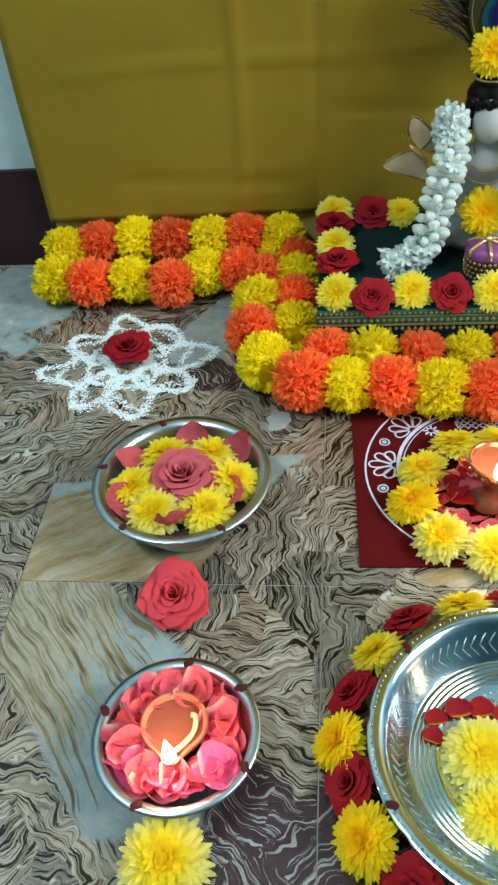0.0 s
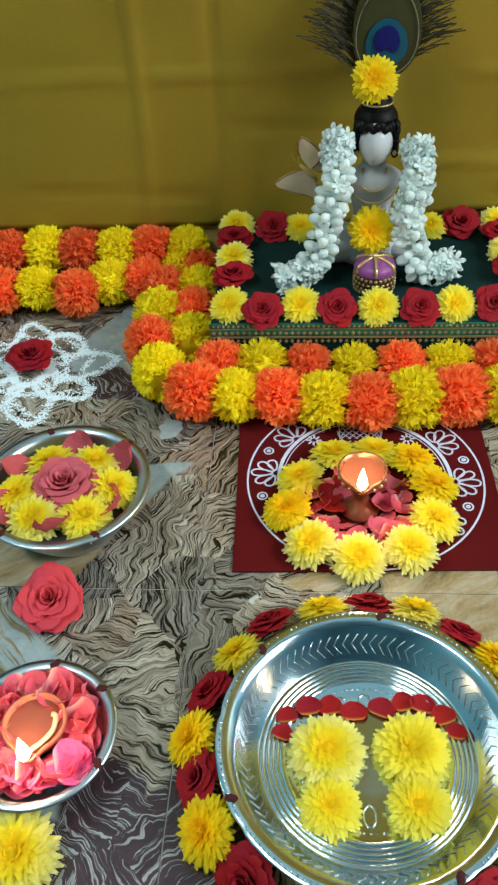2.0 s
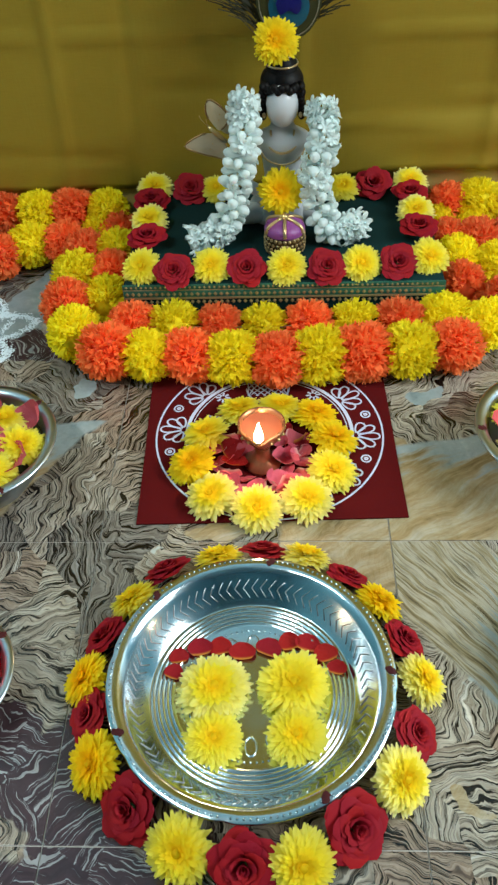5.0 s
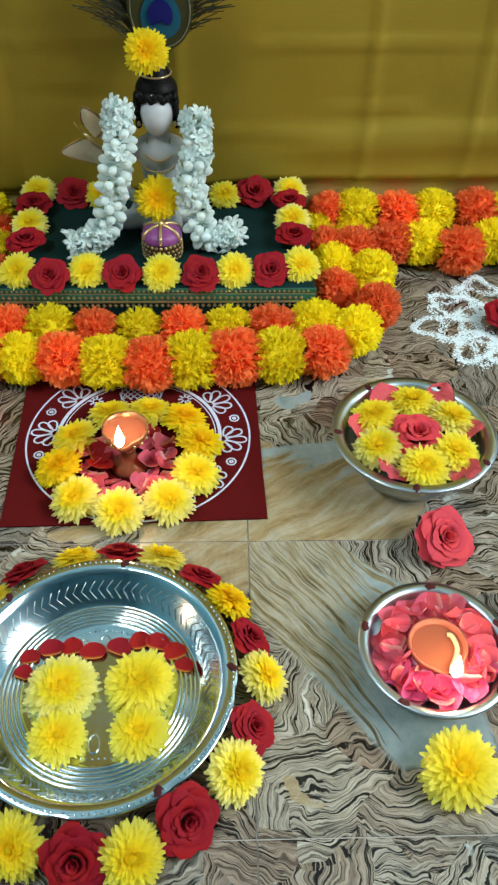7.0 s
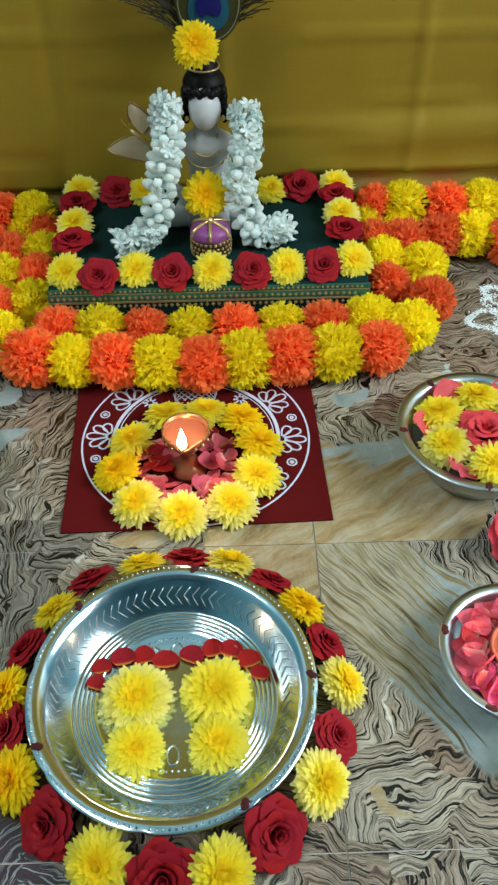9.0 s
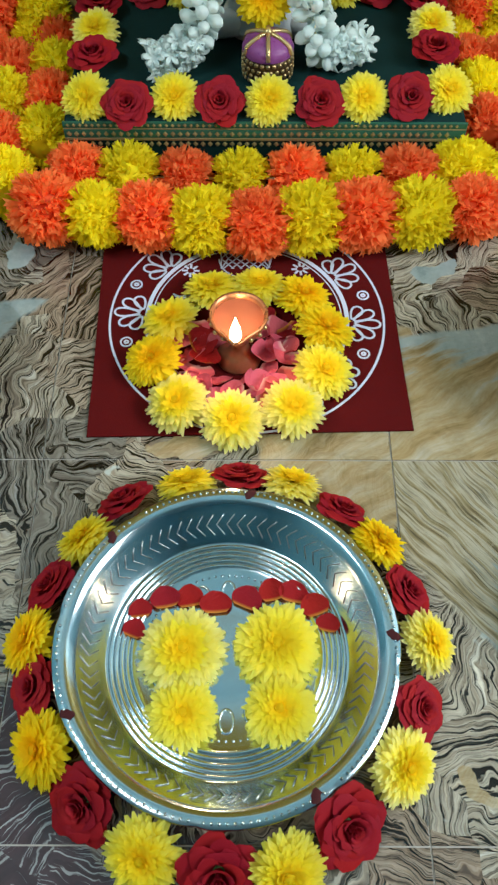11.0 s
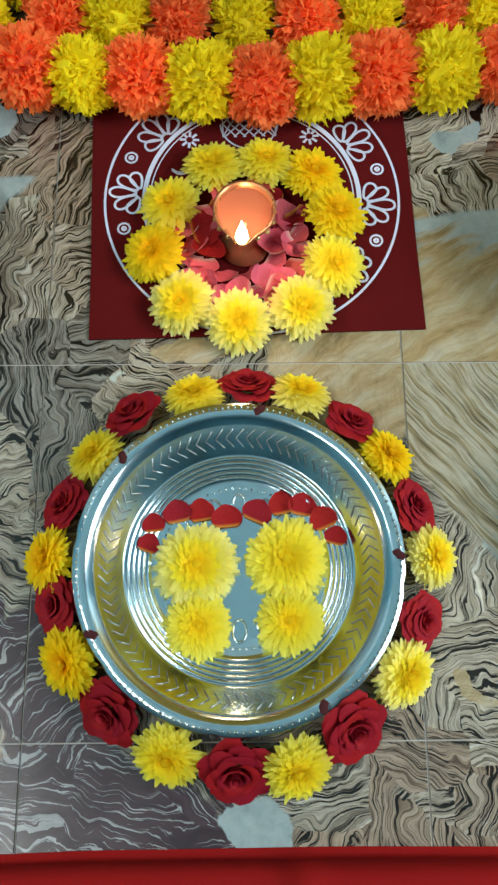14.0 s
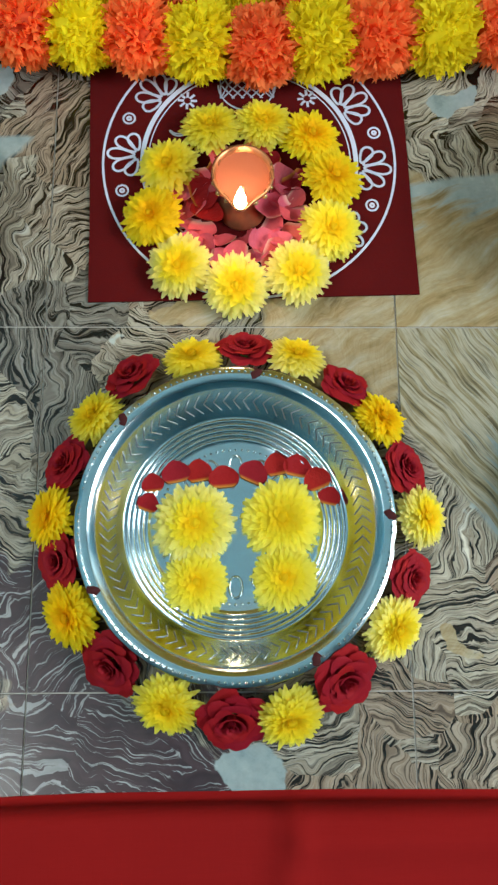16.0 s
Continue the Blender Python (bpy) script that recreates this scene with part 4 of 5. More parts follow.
for side, name in ((-1, "barb_fringe"), (1, "barb_fringe")):
    pieces = []
    for k in range(300):
        t = g.uniform(0.0, 1.0)
        bx, by, bz = 0.002 + 0.010 * t, 0.004 + 0.018 * t, 0.005 + 0.10 * t
        up = g.uniform(44, 74) + 12 * t
        ln = g.uniform(0.07, 0.125) * (1 - 0.25 * t)
        pts = []
        for i in range(7):
            u = i / 6
            a = radians(up + 16 * u - 26 * u * u + 3 * math.sin(k + 4 * u))
            pts.append((bx + side * ln * u * math.cos(a), by + 0.004 * math.sin(3 * u + k) - 0.004 * u, bz + ln * u * math.sin(a)))
        w = g.uniform(0.00035, 0.0008)
        vs = [q for p in pts for q in ((p[0], p[1], p[2] + w), (p[0], p[1] - 0.0004, p[2] - w))]
        pieces.append((vs, [(2 * i, 2 * i + 1, 2 * i + 3, 2 * i + 2) for i in range(6)]))
    v, f = joined(pieces)
    tagged(part_mesh(name, mesh_of(name, v, f, BARB), feather, None, "loose dark feather barbs"), kind="stuff")


def disc(rx, rz, zc, y, bulge, heart=0.0):
    verts, faces, n = [(0, -bulge, 0)], [], 40
    for k in range(n):
        a = 2 * math.pi * k / n
        r = 1 - heart * math.exp(-((math.sin(a) + 1) / 0.12) ** 2)
        verts.append((rx * r * math.cos(a) * (1 - 0.10 * math.sin(a)), 0, rz * r * math.sin(a)))
    for k in range(n):
        faces.append((0, 1 + k, 1 + (k + 1) % n))
    return moved((verts, faces), pose(0.012, y, zc))


for rx, rz, zc, y, m, nm, h in ((0.040, 0.060, 0.090, -0.004, BRONZE, "bronze_ring", 0), (0.0245, 0.027, 0.072, -0.0065, TEAL, "teal_ring", 0), (0.0150, 0.0170, 0.075, -0.009, INDIGO, "blue_eye", 0.45)):
    v, f = disc(rx, rz, zc, y, 0.0015, h)
    part_mesh(nm, mesh_of(nm, v, f, m), feather)
pts = [(0.012 + 0.036 * math.cos(a) * (1 - 0.12 * math.sin(a)), -0.0062, 0.085 + 0.050 * math.sin(a)) for a in [2 * math.pi * k / 40 for k in range(41)]]
v, f = tube(pts, 0.0007, 6)
part_mesh("pale_rim", mesh_of("pale_rim", v, f, BEIGE), feather)

# ---- butterfly ornament ----
GLITTER = surface("brown_gold_glitter", (0.10, 0.05, 0.02), (0.42, 0.28, 0.12), 900, 0.35, 0.5, 0.5)
GAUZE = petal("cream_gauze", (0.54, 0.48, 0.33), (0.68, 0.61, 0.44), 200, 0.35)
fly = thing("butterfly_ornament", pose(0.112, 0.490, 0.208), "cream gauze butterfly ornament with gold glitter edges", "ornament")
for corners in (((-0.001, 0.0, 0.004), (-0.014, 0.001, 0.024), (-0.010, -0.002, 0.043), (0.005, -0.001, 0.034), (0.014, 0.0, 0.018), (0.004, 0.0, 0.004)),
                ((-0.002, 0.0, 0.0), (-0.022, -0.004, 0.000), (-0.043, -0.008, -0.013), (-0.024, -0.006, -0.024), (-0.006, -0.004, -0.030), (0.012, -0.002, -0.036), (0.008, 0.0, -0.014)),
                ((0.004, 0.0, 0.003), (0.016, 0.004, 0.018), (0.034, 0.006, 0.016), (0.030, 0.006, 0.002), (0.012, 0.003, -0.003))):
    rim = bezier([*corners, corners[0]], 4)[:-1]
    n = len(rim)
    c = sum(rim, Vector()) / n
    vs = [c + Vector((0, -0.0022, 0)), c + Vector((0, 0.0004, 0))] + rim
    fs = [(0, 2 + k, 2 + (k + 1) % n) for k in range(n)] + [(1, 2 + (k + 1) % n, 2 + k) for k in range(n)]
    w = part_mesh("wing", mesh_of("wing", vs, fs, GAUZE, smooth=False), fly)
    v, f = tube(rim[3:-3], 0.0012, 6)
    part_mesh("glitter_edge", mesh_of("glitter_edge", v, f, GLITTER), w, None, "gold glitter edge")
    for q in (0.45, 0.7):
        v, f = lathe([(0.0, -0.001), (0.0011, 0.0), (0.0, 0.001)], 6)
        part_mesh("gold_dot", mesh_of("gold_dot", v, f, GOLD), w, Matrix.Translation(Vector(corners[0]).lerp(rim[n // 2], q) + Vector((0, -0.0022, 0))))
v, f = tube([(-0.012, -0.004, 0.010), (-0.002, -0.003, 0.000), (0.010, 0, -0.012)], 0.0028, 8, lambda t: 0.7 + math.sin(math.pi * t) * 0.5)
part_mesh("body", mesh_of("body", v, f, GOLD), fly)
for s in (0.0, 0.006):
    v, f = tube([(-0.012, -0.004, 0.010), (-0.020 + s, -0.006, 0.020), (-0.022 + s * 2, -0.008, 0.026)], 0.0004, 5)
    part_mesh("feeler", mesh_of("feeler", v, f, GOLD), fly)


# ---- marigold garlands ----
F = 0.036
marigold_garland([(0.003, 0.318, F), (0.055, 0.314, F), (0.111, 0.314, F), (0.168, 0.312, F), (0.224, 0.314, F), (0.281, 0.314, F), (0.337, 0.316, F), (0.394, 0.324, F)], "oyoyoyoy",
                 "yellow and orange marigold garland against the platform front")
marigold_garland([(-0.025, 0.268, F), (0.024, 0.260, F), (0.077, 0.258, F), (0.130, 0.252, F), (0.184, 0.248, F), (0.237, 0.255, F), (0.288, 0.260, F), (0.345, 0.264, F), (0.400, 0.270, F)], "oyoyoyoyo",
                 "yellow and orange marigold garland lying across the mat", 1.08)
marigold_garland([(-0.072, 0.306, F), (-0.092, 0.365, F), (-0.090, 0.432, F), (-0.088, 0.490, F), (-0.072, 0.548, F)], "yoyoy", "marigold garland along the platform side on the floor", 1.05)
marigold_garland([(-0.040, 0.378, F), (-0.042, 0.436, F), (-0.042, 0.492, F), (-0.046, 0.540, F), (-0.062, 0.566, 0.06)], "yoyoy", "marigold garland pressed against the platform side")
marigold_garland([(-0.116, 0.570, 0.060), (-0.166, 0.566, 0.058), (-0.221, 0.566, 0.058), (-0.273, 0.570, 0.058), (-0.328, 0.566, 0.058), (-0.378, 0.552, 0.056)], "oyoyoy",
                 "marigold garland heaped against the golden cloth")
marigold_garland([(-0.121, 0.516, F), (-0.172, 0.514, F), (-0.214, 0.486, F), (-0.272, 0.498, F), (-0.330, 0.494, F), (-0.382, 0.504, F)], "oyoyoy", "marigold garland on the floor before the golden cloth", 1.05)
marigold_garland([(0.447, 0.312, F), (0.480, 0.363, F), (0.484, 0.440, F), (0.466, 0.500, F), (0.462, 0.552, F)], "yoyoy", "marigold garland along the platform side on the floor", 1.05)
marigold_garland([(0.428, 0.398, F), (0.430, 0.456, F), (0.424, 0.502, F), (0.414, 0.546, F), (0.432, 0.574, 0.055)], "oyoyo", "marigold garland pressed against the platform side")
marigold_garland([(0.476, 0.572, 0.058), (0.532, 0.566, 0.058), (0.588, 0.572, 0.058), (0.652, 0.574, 0.060), (0.704, 0.570, 0.058), (0.760, 0.570, 0.058)], "yoyoyo", "marigold garland heaped against the golden cloth")
marigold_garland([(0.522, 0.520, F), (0.566, 0.522, F), (0.619, 0.500, F), (0.670, 0.526, F), (0.724, 0.510, F), (0.775, 0.515, F)], "oyoyoy", "marigold garland on the floor before the golden cloth", 1.05)


# ---- printed mat ----
mat_m = pose(0.1745, 0.168, 0.0, 0, 0, 1.6)
felt = thing("prayer_mat", mat_m, "maroon felt mat printed with a white floral ring", "mat")
bm = bmesh.new()
slab(bm, -0.1425, 0.1425, -0.1425, 0.1425, 0.0004, 0.0024, 0.0006)
for e in range(2):
    bmesh.ops.subdivide_edges(bm, edges=bm.edges[:], cuts=1, use_grid_fill=True)
for vtx in bm.verts:
    vtx.co.x += 0.0012 * noise.noise((vtx.co.y * 20, vtx.co.x * 3, 1))
    vtx.co.y += 0.0012 * noise.noise((vtx.co.x * 20, vtx.co.y * 3, 5))
part("felt_sheet", bm, MAT_RED, felt, "maroon felt", False)


def arc(r, a0, a1, n=60):
    return [(r * math.cos(radians(a0 + (a1 - a0) * k / n)), r * math.sin(radians(a0 + (a1 - a0) * k / n))) for k in range(n + 1)]


def printed(name, pieces, m, label=""):
    v, f = joined(pieces)
    part_mesh(name, mesh_of(name, v, f, PRINT, smooth=False), felt, pose(0, -0.012, 0.0029) @ m, label)


printed("printed_ring", [ribbon(arc(0.1305, 0, 360, 140)[:-1], 0.0022, True)], pose(0, 0, 0), "white printed outer ring")
printed("printed_ring", [ribbon(arc(0.0955, 0, 360, 140)[:-1], 0.0042, True), ribbon(arc(0.0905, 0, 360, 140)[:-1], 0.0011, True)], pose(0, 0, 0), "white printed double inner ring")
for k in range(10):
    loops = []
    for lean, ln in ((-64, 0.019), (-34, 0.024), (0, 0.026), (34, 0.024), (64, 0.019)):
        lp = []
        for i in range(22):
            t = 2 * math.pi * i / 22
            lp.append((0.0055 + (ln - 0.002) * (0.5 - 0.5 * math.cos(t)), 0.0056 * math.sin(t) * (0.45 + 0.8 * (0.5 - 0.5 * math.cos(t)))))
        c, s = math.cos(radians(lean)), math.sin(radians(lean))
        loops.append(moved(ribbon([(c * x - s * y, s * x + c * y) for x, y in lp], 0.0022, True), pose(0, 0, 0.00012 * len(loops))))
    printed("printed_blossom", loops, pose(0, 0, 0, 0, 0, -5 + 36 * k) @ pose(0.0975, 0, 0), "white printed petal fan")
    printed("printed_dot", [ribbon(arc(0.0052, 0, 360, 24)[:-1], 0.0018, True), ribbon(arc(0.0016, 0, 360, 12)[:-1], 0.0022, True)], pose(0, 0, 0, 0, 0, 13 + 36 * k) @ pose(0.1165, 0, 0), "white printed ringed dot")
for a in (49, 131, 229, 311):
    printed("printed_star", [ribbon([(0.0030 * math.cos(radians(b)), 0.0030 * math.sin(radians(b))), (0.0088 * math.cos(radians(b)), 0.0088 * math.sin(radians(b)))], 0.0024) for b in range(0, 360, 45)],
            pose(0, 0, 0, 0, 0, a) @ pose(0.083, 0, 0), "white printed star flower")
lattice = []
for k in range(-3, 4):
    d = 0.0085 * k
    for s in (-1, 1):
        seg = [(d + s * u, u) for u in (-0.014, 0.0, 0.014)]
        lattice.append(moved(ribbon([(max(-0.024, min(0.024, x)), y) for x, y in seg], 0.0014), pose(0, 0, 0.00012 * (s + 2))))
lattice.append(ribbon(arc(0.026, 180, 360, 30), 0.0016))
printed("printed_lattice", lattice, pose(0, 0.078, 0), "white printed lattice")
for a in (150, 30):
    printed("printed_crescent", [ribbon(arc(0.009, 20, 190, 20), 0.0018), ribbon([(0.85 * x, 0.55 * y + 0.002) for x, y in arc(0.009, 20, 190, 20)], 0.0012)], pose(0, 0, 0, 0, 0, a) @ pose(0.072, 0, 0, 0, 0, 180 - a), "white printed crescent")


# ---- oil lamps ----
def oil_lamp(x, y, z, turn, r, h, clay, label, stem=0.0, jewels=False):
    """A pointed clay lamp with oil, a wick and a flame; its spout looks along the angle turn."""
    ob = thing("oil_lamp", pose(x, y, z, 0, 0, turn), label, "oil lamp", "lit oil lamps")

    def spout(a, rr, zz):
        d = min(a, 2 * math.pi - a)
        return 1 + 0.36 * math.exp(-(d / 0.30) ** 2) * max(0, (zz - stem) / h)

    prof = [(0.0, stem), (r * 0.45, stem), (r * 0.80, stem + h * 0.35), (r, stem + h * 0.85), (r * 1.0, stem + h), (r * 0.92, stem + h), (r * 0.86, stem + h * 0.8), (r * 0.6, stem + h * 0.35), (0.0, stem + h * 0.2)]
    v, f = lathe(prof, 56, spout)
    part_mesh("lamp_bowl", mesh_of("lamp_bowl", v, f, clay), ob)
    v, f = lathe([(0.0, stem + h * 0.78), (r * 0.86, stem + h * 0.79)], 48, lambda a, rr, zz: 1 + 0.24 * math.exp(-(min(a, 2 * math.pi - a) / 0.30) ** 2))
    part_mesh("oil", mesh_of("oil", v, f, OIL), ob, None, "glossy amber oil")
    pts = bezier([(0.45 * r, 0.02 * r, stem + h * 0.80), (0.95 * r, 0.03 * r, stem + h * 0.98), (1.24 * r, 0.0, stem + h * 1.10)], 5) if stem else bezier(
        [(-0.30 * r, 0.50 * r, h * 0.82), (-0.20 * r, 0.62 * r, h * 0.86), (0.25 * r, 0.60 * r, h * 0.86), (0.62 * r, 0.35 * r, h * 0.88), (0.95 * r, 0.06 * r, h * 0.98), (1.24 * r, 0.0, h * 1.10)], 5)
    v, f = tube(pts, 0.085 * r, 8)
    wick = part_mesh("wick", mesh_of("wick", v, f, WICK), ob, None, "oil soaked cotton wick")
    v, f = tube([(1.20 * r, 0, stem + h * 1.08), (1.30 * r, 0, stem + h * 1.14), (1.34 * r, 0, stem + h * 1.24)], 0.085 * r, 8)
    part_mesh("wick_tip", mesh_of("wick_tip", v, f, CHAR), wick, None, "charred wick tip")
    v, f = lathe([(0.0, 0.0), (0.12 * r, 0.05 * r), (0.20 * r, 0.22 * r), (0.17 * r, 0.48 * r), (0.07 * r, 0.82 * r), (0.0, 1.05 * r)], 16)
    flame = part_mesh("flame", mesh_of("flame", v, f, FLAME), ob, pose(1.28 * r, 0, stem + h * 1.12, 0, -6, 0), "small bright flame")
    data = bpy.data.lights.new("flame_light", "POINT")
    data.energy, data.color, data.shadow_soft_size = 0.15 if stem else 0.085, (1.0, 0.68, 0.38), 0.006
    lamp = new("flame_light", data)
    lamp.matrix_basis = pose(x, y, z, 0, 0, turn) @ pose(1.26 * r, 0, stem + h * 1.12 + 1.25 * r)
    if stem:
        v, f = lathe([(0.0, 0.0), (0.020, 0.0), (0.021, 0.004), (0.012, 0.010), (0.008, 0.020), (0.009, stem * 0.8), (0.013, stem + 0.002), (0.0, stem + 0.002)], 32)
        part_mesh("stand", mesh_of("stand", v, f, clay), ob, None, "turned pedestal stand")
    if jewels:
        for k in range(14):
            a = radians(30 + 300 * k / 13)
            v, f = lathe([(0.0, -0.0022), (0.0020, -0.0012), (0.0026, 0.0), (0.0016, 0.0016), (0.0, 0.0022)], 8)
            part_mesh("stone_bead", mesh_of("stone_bead", v, f, GOLD), ob, pose(0.93 * r * math.cos(a), 0.93 * r * math.sin(a), stem + h * 0.62))
    return ob


oil_lamp(0.168, 0.108, 0.003, -94, 0.0255, 0.026, BRASS_CLAY, "lit bronze painted oil lamp on a short pedestal", 0.036, True)
oil_lamp(-0.114, -0.166, 0.013, -86, 0.0270, 0.026, CLAY, "lit terracotta oil lamp among rose petals in bowl")
oil_lamp(0.467, -0.148, 0.013, -76, 0.0270, 0.026, CLAY, "lit terracotta oil lamp among rose petals in bowl")

# ---- wreath round the standing lamp ----
WREATH = ((0.141, 0.180, "lemon"), (0.187, 0.184, "lemon"), (0.228, 0.172, "gold"), (0.247, 0.133, "gold"), (0.243, 0.084, "lemon"), (0.215, 0.045, "pale"), (0.163, 0.032, "pale"), (0.115, 0.050, "pale"), (0.091, 0.096, "gold"), (0.104, 0.143, "lemon"))
for x, y, tone in WREATH:
    out = math.degrees(math.atan2(y - 0.107, x - 0.168))
    place_chrys(x, y, 0.012, 0.0292, tone, "in the wreath on the mat", "wreath flowers", 16, out)
g = random.Random(9)
for k in range(34):
    a, r = k * 2.39996, 0.016 + 0.040 * math.sqrt((k + 0.5) / 34)
    place_petal(0.168 + r * math.cos(a), 0.104 + r * math.sin(a), 0.007 + g.uniform(0, 0.009), g.uniform(0.019, 0.027), ("pink", "dusty", "coral", "pink", "red")[k % 5], "heaped round the standing lamp", "petals round the lamp")


# ---- big steel plate ----
CX, CY = 0.162, -0.171
plate = thing("steel_plate", pose(CX, CY, 0.0), "large embossed stainless steel plate with beaded rim", "plate")
prof = [(0.0, 0.001), (0.086, 0.001), (0.094, 0.006), (0.113, 0.032), (0.1235, 0.0335), (0.1245, 0.0345), (0.1235, 0.0355), (0.1165, 0.0360), (0.1125, 0.0345), (0.108, 0.028), (0.0935, 0.0085), (0.0905, 0.0062),
        *((0.0890 - 0.0040 * k - d, z) for k in range(5) for d, z in ((0.0, 0.0046), (0.0009, 0.0056), (0.0019, 0.0060), (0.0029, 0.0056), (0.0036, 0.0046))),
        (0.0672, 0.0046), (0.0655, 0.0040), (0.030, 0.0038), (0.0, 0.0038)]


def scallop(a, r, z):
    return 1 - (0.010 * math.exp(-((math.sin(4 * a + 0.6)) / 0.16) ** 2) if r > 0.119 else 0)


v, f = lathe(prof, 220, scallop)
part_mesh("dish", mesh_of("dish", v, f, STEEL), plate)
bead = lathe([(0.0, -0.0005), (0.0012, 0.0), (0.0010, 0.0008), (0.0, 0.0012)], 8)
BEAD = mesh_of("bead", *bead, STEEL)
for k in range(150):
    a = 2 * math.pi * k / 150
    if abs(math.sin(4 * a + 0.6)) > 0.12:
        part_mesh("bead", BEAD, plate, pose(0.1205 * math.cos(a), 0.1205 * math.sin(a), 0.0357))
pts = []
for q, b in ((0.14, 0.0), (0.32, 1.8), (0.50, 3.4), (0.68, 1.8), (0.86, 0.0)):
    r, z = 0.0935 + 0.0145 * q, 0.0085 + 0.0195 * q
    pts.append(((r - 0.0003) * math.cos(radians(b)), (r - 0.0003) * math.sin(radians(b)), z + 0.0002))
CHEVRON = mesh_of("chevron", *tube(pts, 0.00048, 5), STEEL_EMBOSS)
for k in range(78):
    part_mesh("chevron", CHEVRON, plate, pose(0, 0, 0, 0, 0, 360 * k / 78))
for k in range(76):
    a = 2 * math.pi * k / 76
    part_mesh("embossed_dot", BEAD, plate, pose(0.0625 * math.cos(a), 0.0625 * math.sin(a), 0.0037))
pts = [(0.049 + 0.0085 * math.cos(t), 0.005 * math.sin(t), 0.0041) for t in [math.pi * i / 8 for i in range(-8, 9)]]
EMBOSSED = mesh_of("embossed_petal", *tube(pts, 0.0011, 5), STEEL)
for k in range(16):
    part_mesh("embossed_petal", EMBOSSED, plate, pose(0, 0, 0, 0, 0, 22.5 * k))


def kumkum(parent, r, z, angles, seed, size=0.0042):
    rng = random.Random(seed)
    for a in angles:
        vs, fs = lathe([(0.0, 0.0009), (0.55, 0.0008), (1.0, 0.0)], 12, lambda t, rr, zz: 1 + 0.25 * math.sin(2 * t + seed) + 0.12 * math.sin(5 * t))
        vs = [(x * size * rng.uniform(0.9, 1.15), y * size, zz) for x, y, zz in vs]
        part_mesh("kumkum_mark", mesh_of("kumkum_mark", vs, fs, KUMKUM), parent, pose(r * math.cos(radians(a)), r * math.sin(radians(a)), z, 0, 0, a), "dried dark red paste mark")


kumkum(plate, 0.1195, 0.0364, (2, 82, 138, 206, 300), 3, 0.0042)
IN_P = "lying in the steel plate"
for x, y, r, tone in ((0.129, -0.170, 0.034, "pale"), (0.131, -0.216, 0.027, "lemon"), (0.199, -0.166, 0.034, "lemon"), (0.200, -0.213, 0.028, "lemon")):
    place_chrys(x, y, 0.0085, r, tone, IN_P, "footprint flowers in the plate", 0, 0, 0.7)
for k, (x, y) in enumerate(((0.092, -0.152), (0.095, -0.136), (0.113, -0.127), (0.132, -0.126), (0.152, -0.131), (0.177, -0.127), (0.195, -0.121), (0.212, -0.122), (0.227, -0.133), (0.238, -0.147))):
    place_petal(x, y, 0.0065, 0.015 if k in (0, 1, 9) else 0.0185, "red", IN_P, "toe petals in the plate", 90 + flower_rng.uniform(-25, 25), 2, 0.35)

RY = ((0.127, -0.036, "lemon"), (0.212, -0.035, "pale"), (0.278, -0.087, "gold"), (0.308, -0.166, "pale"), (0.282, -0.251, "pale"), (0.202, -0.315, "lemon"), (0.111, -0.306, "lemon"), (0.037, -0.241, "gold"), (0.018, -0.166, "gold"), (0.050, -0.085, "lemon"))
RR = ((0.170, -0.029), (0.079, -0.052), (0.250, -0.061), (0.295, -0.128), (0.295, -0.213), (0.242, -0.287), (0.159, -0.315), (0.070, -0.275), (0.028, -0.199), (0.030, -0.124))
for x, y, tone in RY:
    a = math.degrees(math.atan2(y - CY, x - CX))
    place_chrys(x, y, 0.015, 0.0265 if y > -0.2 else 0.0285, tone, "beside the steel plate", "flowers round the plate", 40, a)
for x, y in RR:
    a = math.degrees(math.atan2(y - CY, x - CX))
    place_rose(x, y, 0.013, 0.0230 if y > -0.25 else 0.0262, "red", "beside the steel plate", "flowers round the plate", 38, a)


# ---- steel bowls ----
def steel_bowl(x, y, r, h, label, marks, seed):
    ob = thing("steel_bowl", pose(x, y, 0.0), label, "bowl", "steel bowls")
    prof = [(0.0, 0.001), (r * 0.48, 0.0), (r * 0.56, 0.003), (r * 0.80, h * 0.55), (r * 0.90, h * 0.95), (r * 0.985, h * 0.985), (r, h), (r * 0.99, h + 0.0012), (r * 0.885, h + 0.0002), (r * 0.86, h * 0.92), (r * 0.78, h * 0.55), (r * 0.54, 0.006), (0.0, 0.004)]
    v, f = lathe(prof, 120)
    part_mesh("bowl_shell", mesh_of("bowl_shell", v, f, SATIN), ob)
    v, f = lathe([(r * 0.985, h - 0.0006), (r * 1.008, h - 0.0004), (r * 1.010, h + 0.0009), (r * 0.985, h + 0.0016)], 120)
    part_mesh("rolled_rim", mesh_of("rolled_rim", v, f, SATIN), ob, None, "polished rolled rim")
    kumkum(ob, r * 0.945, h + 0.0010, marks, seed, 0.0046)
    return ob


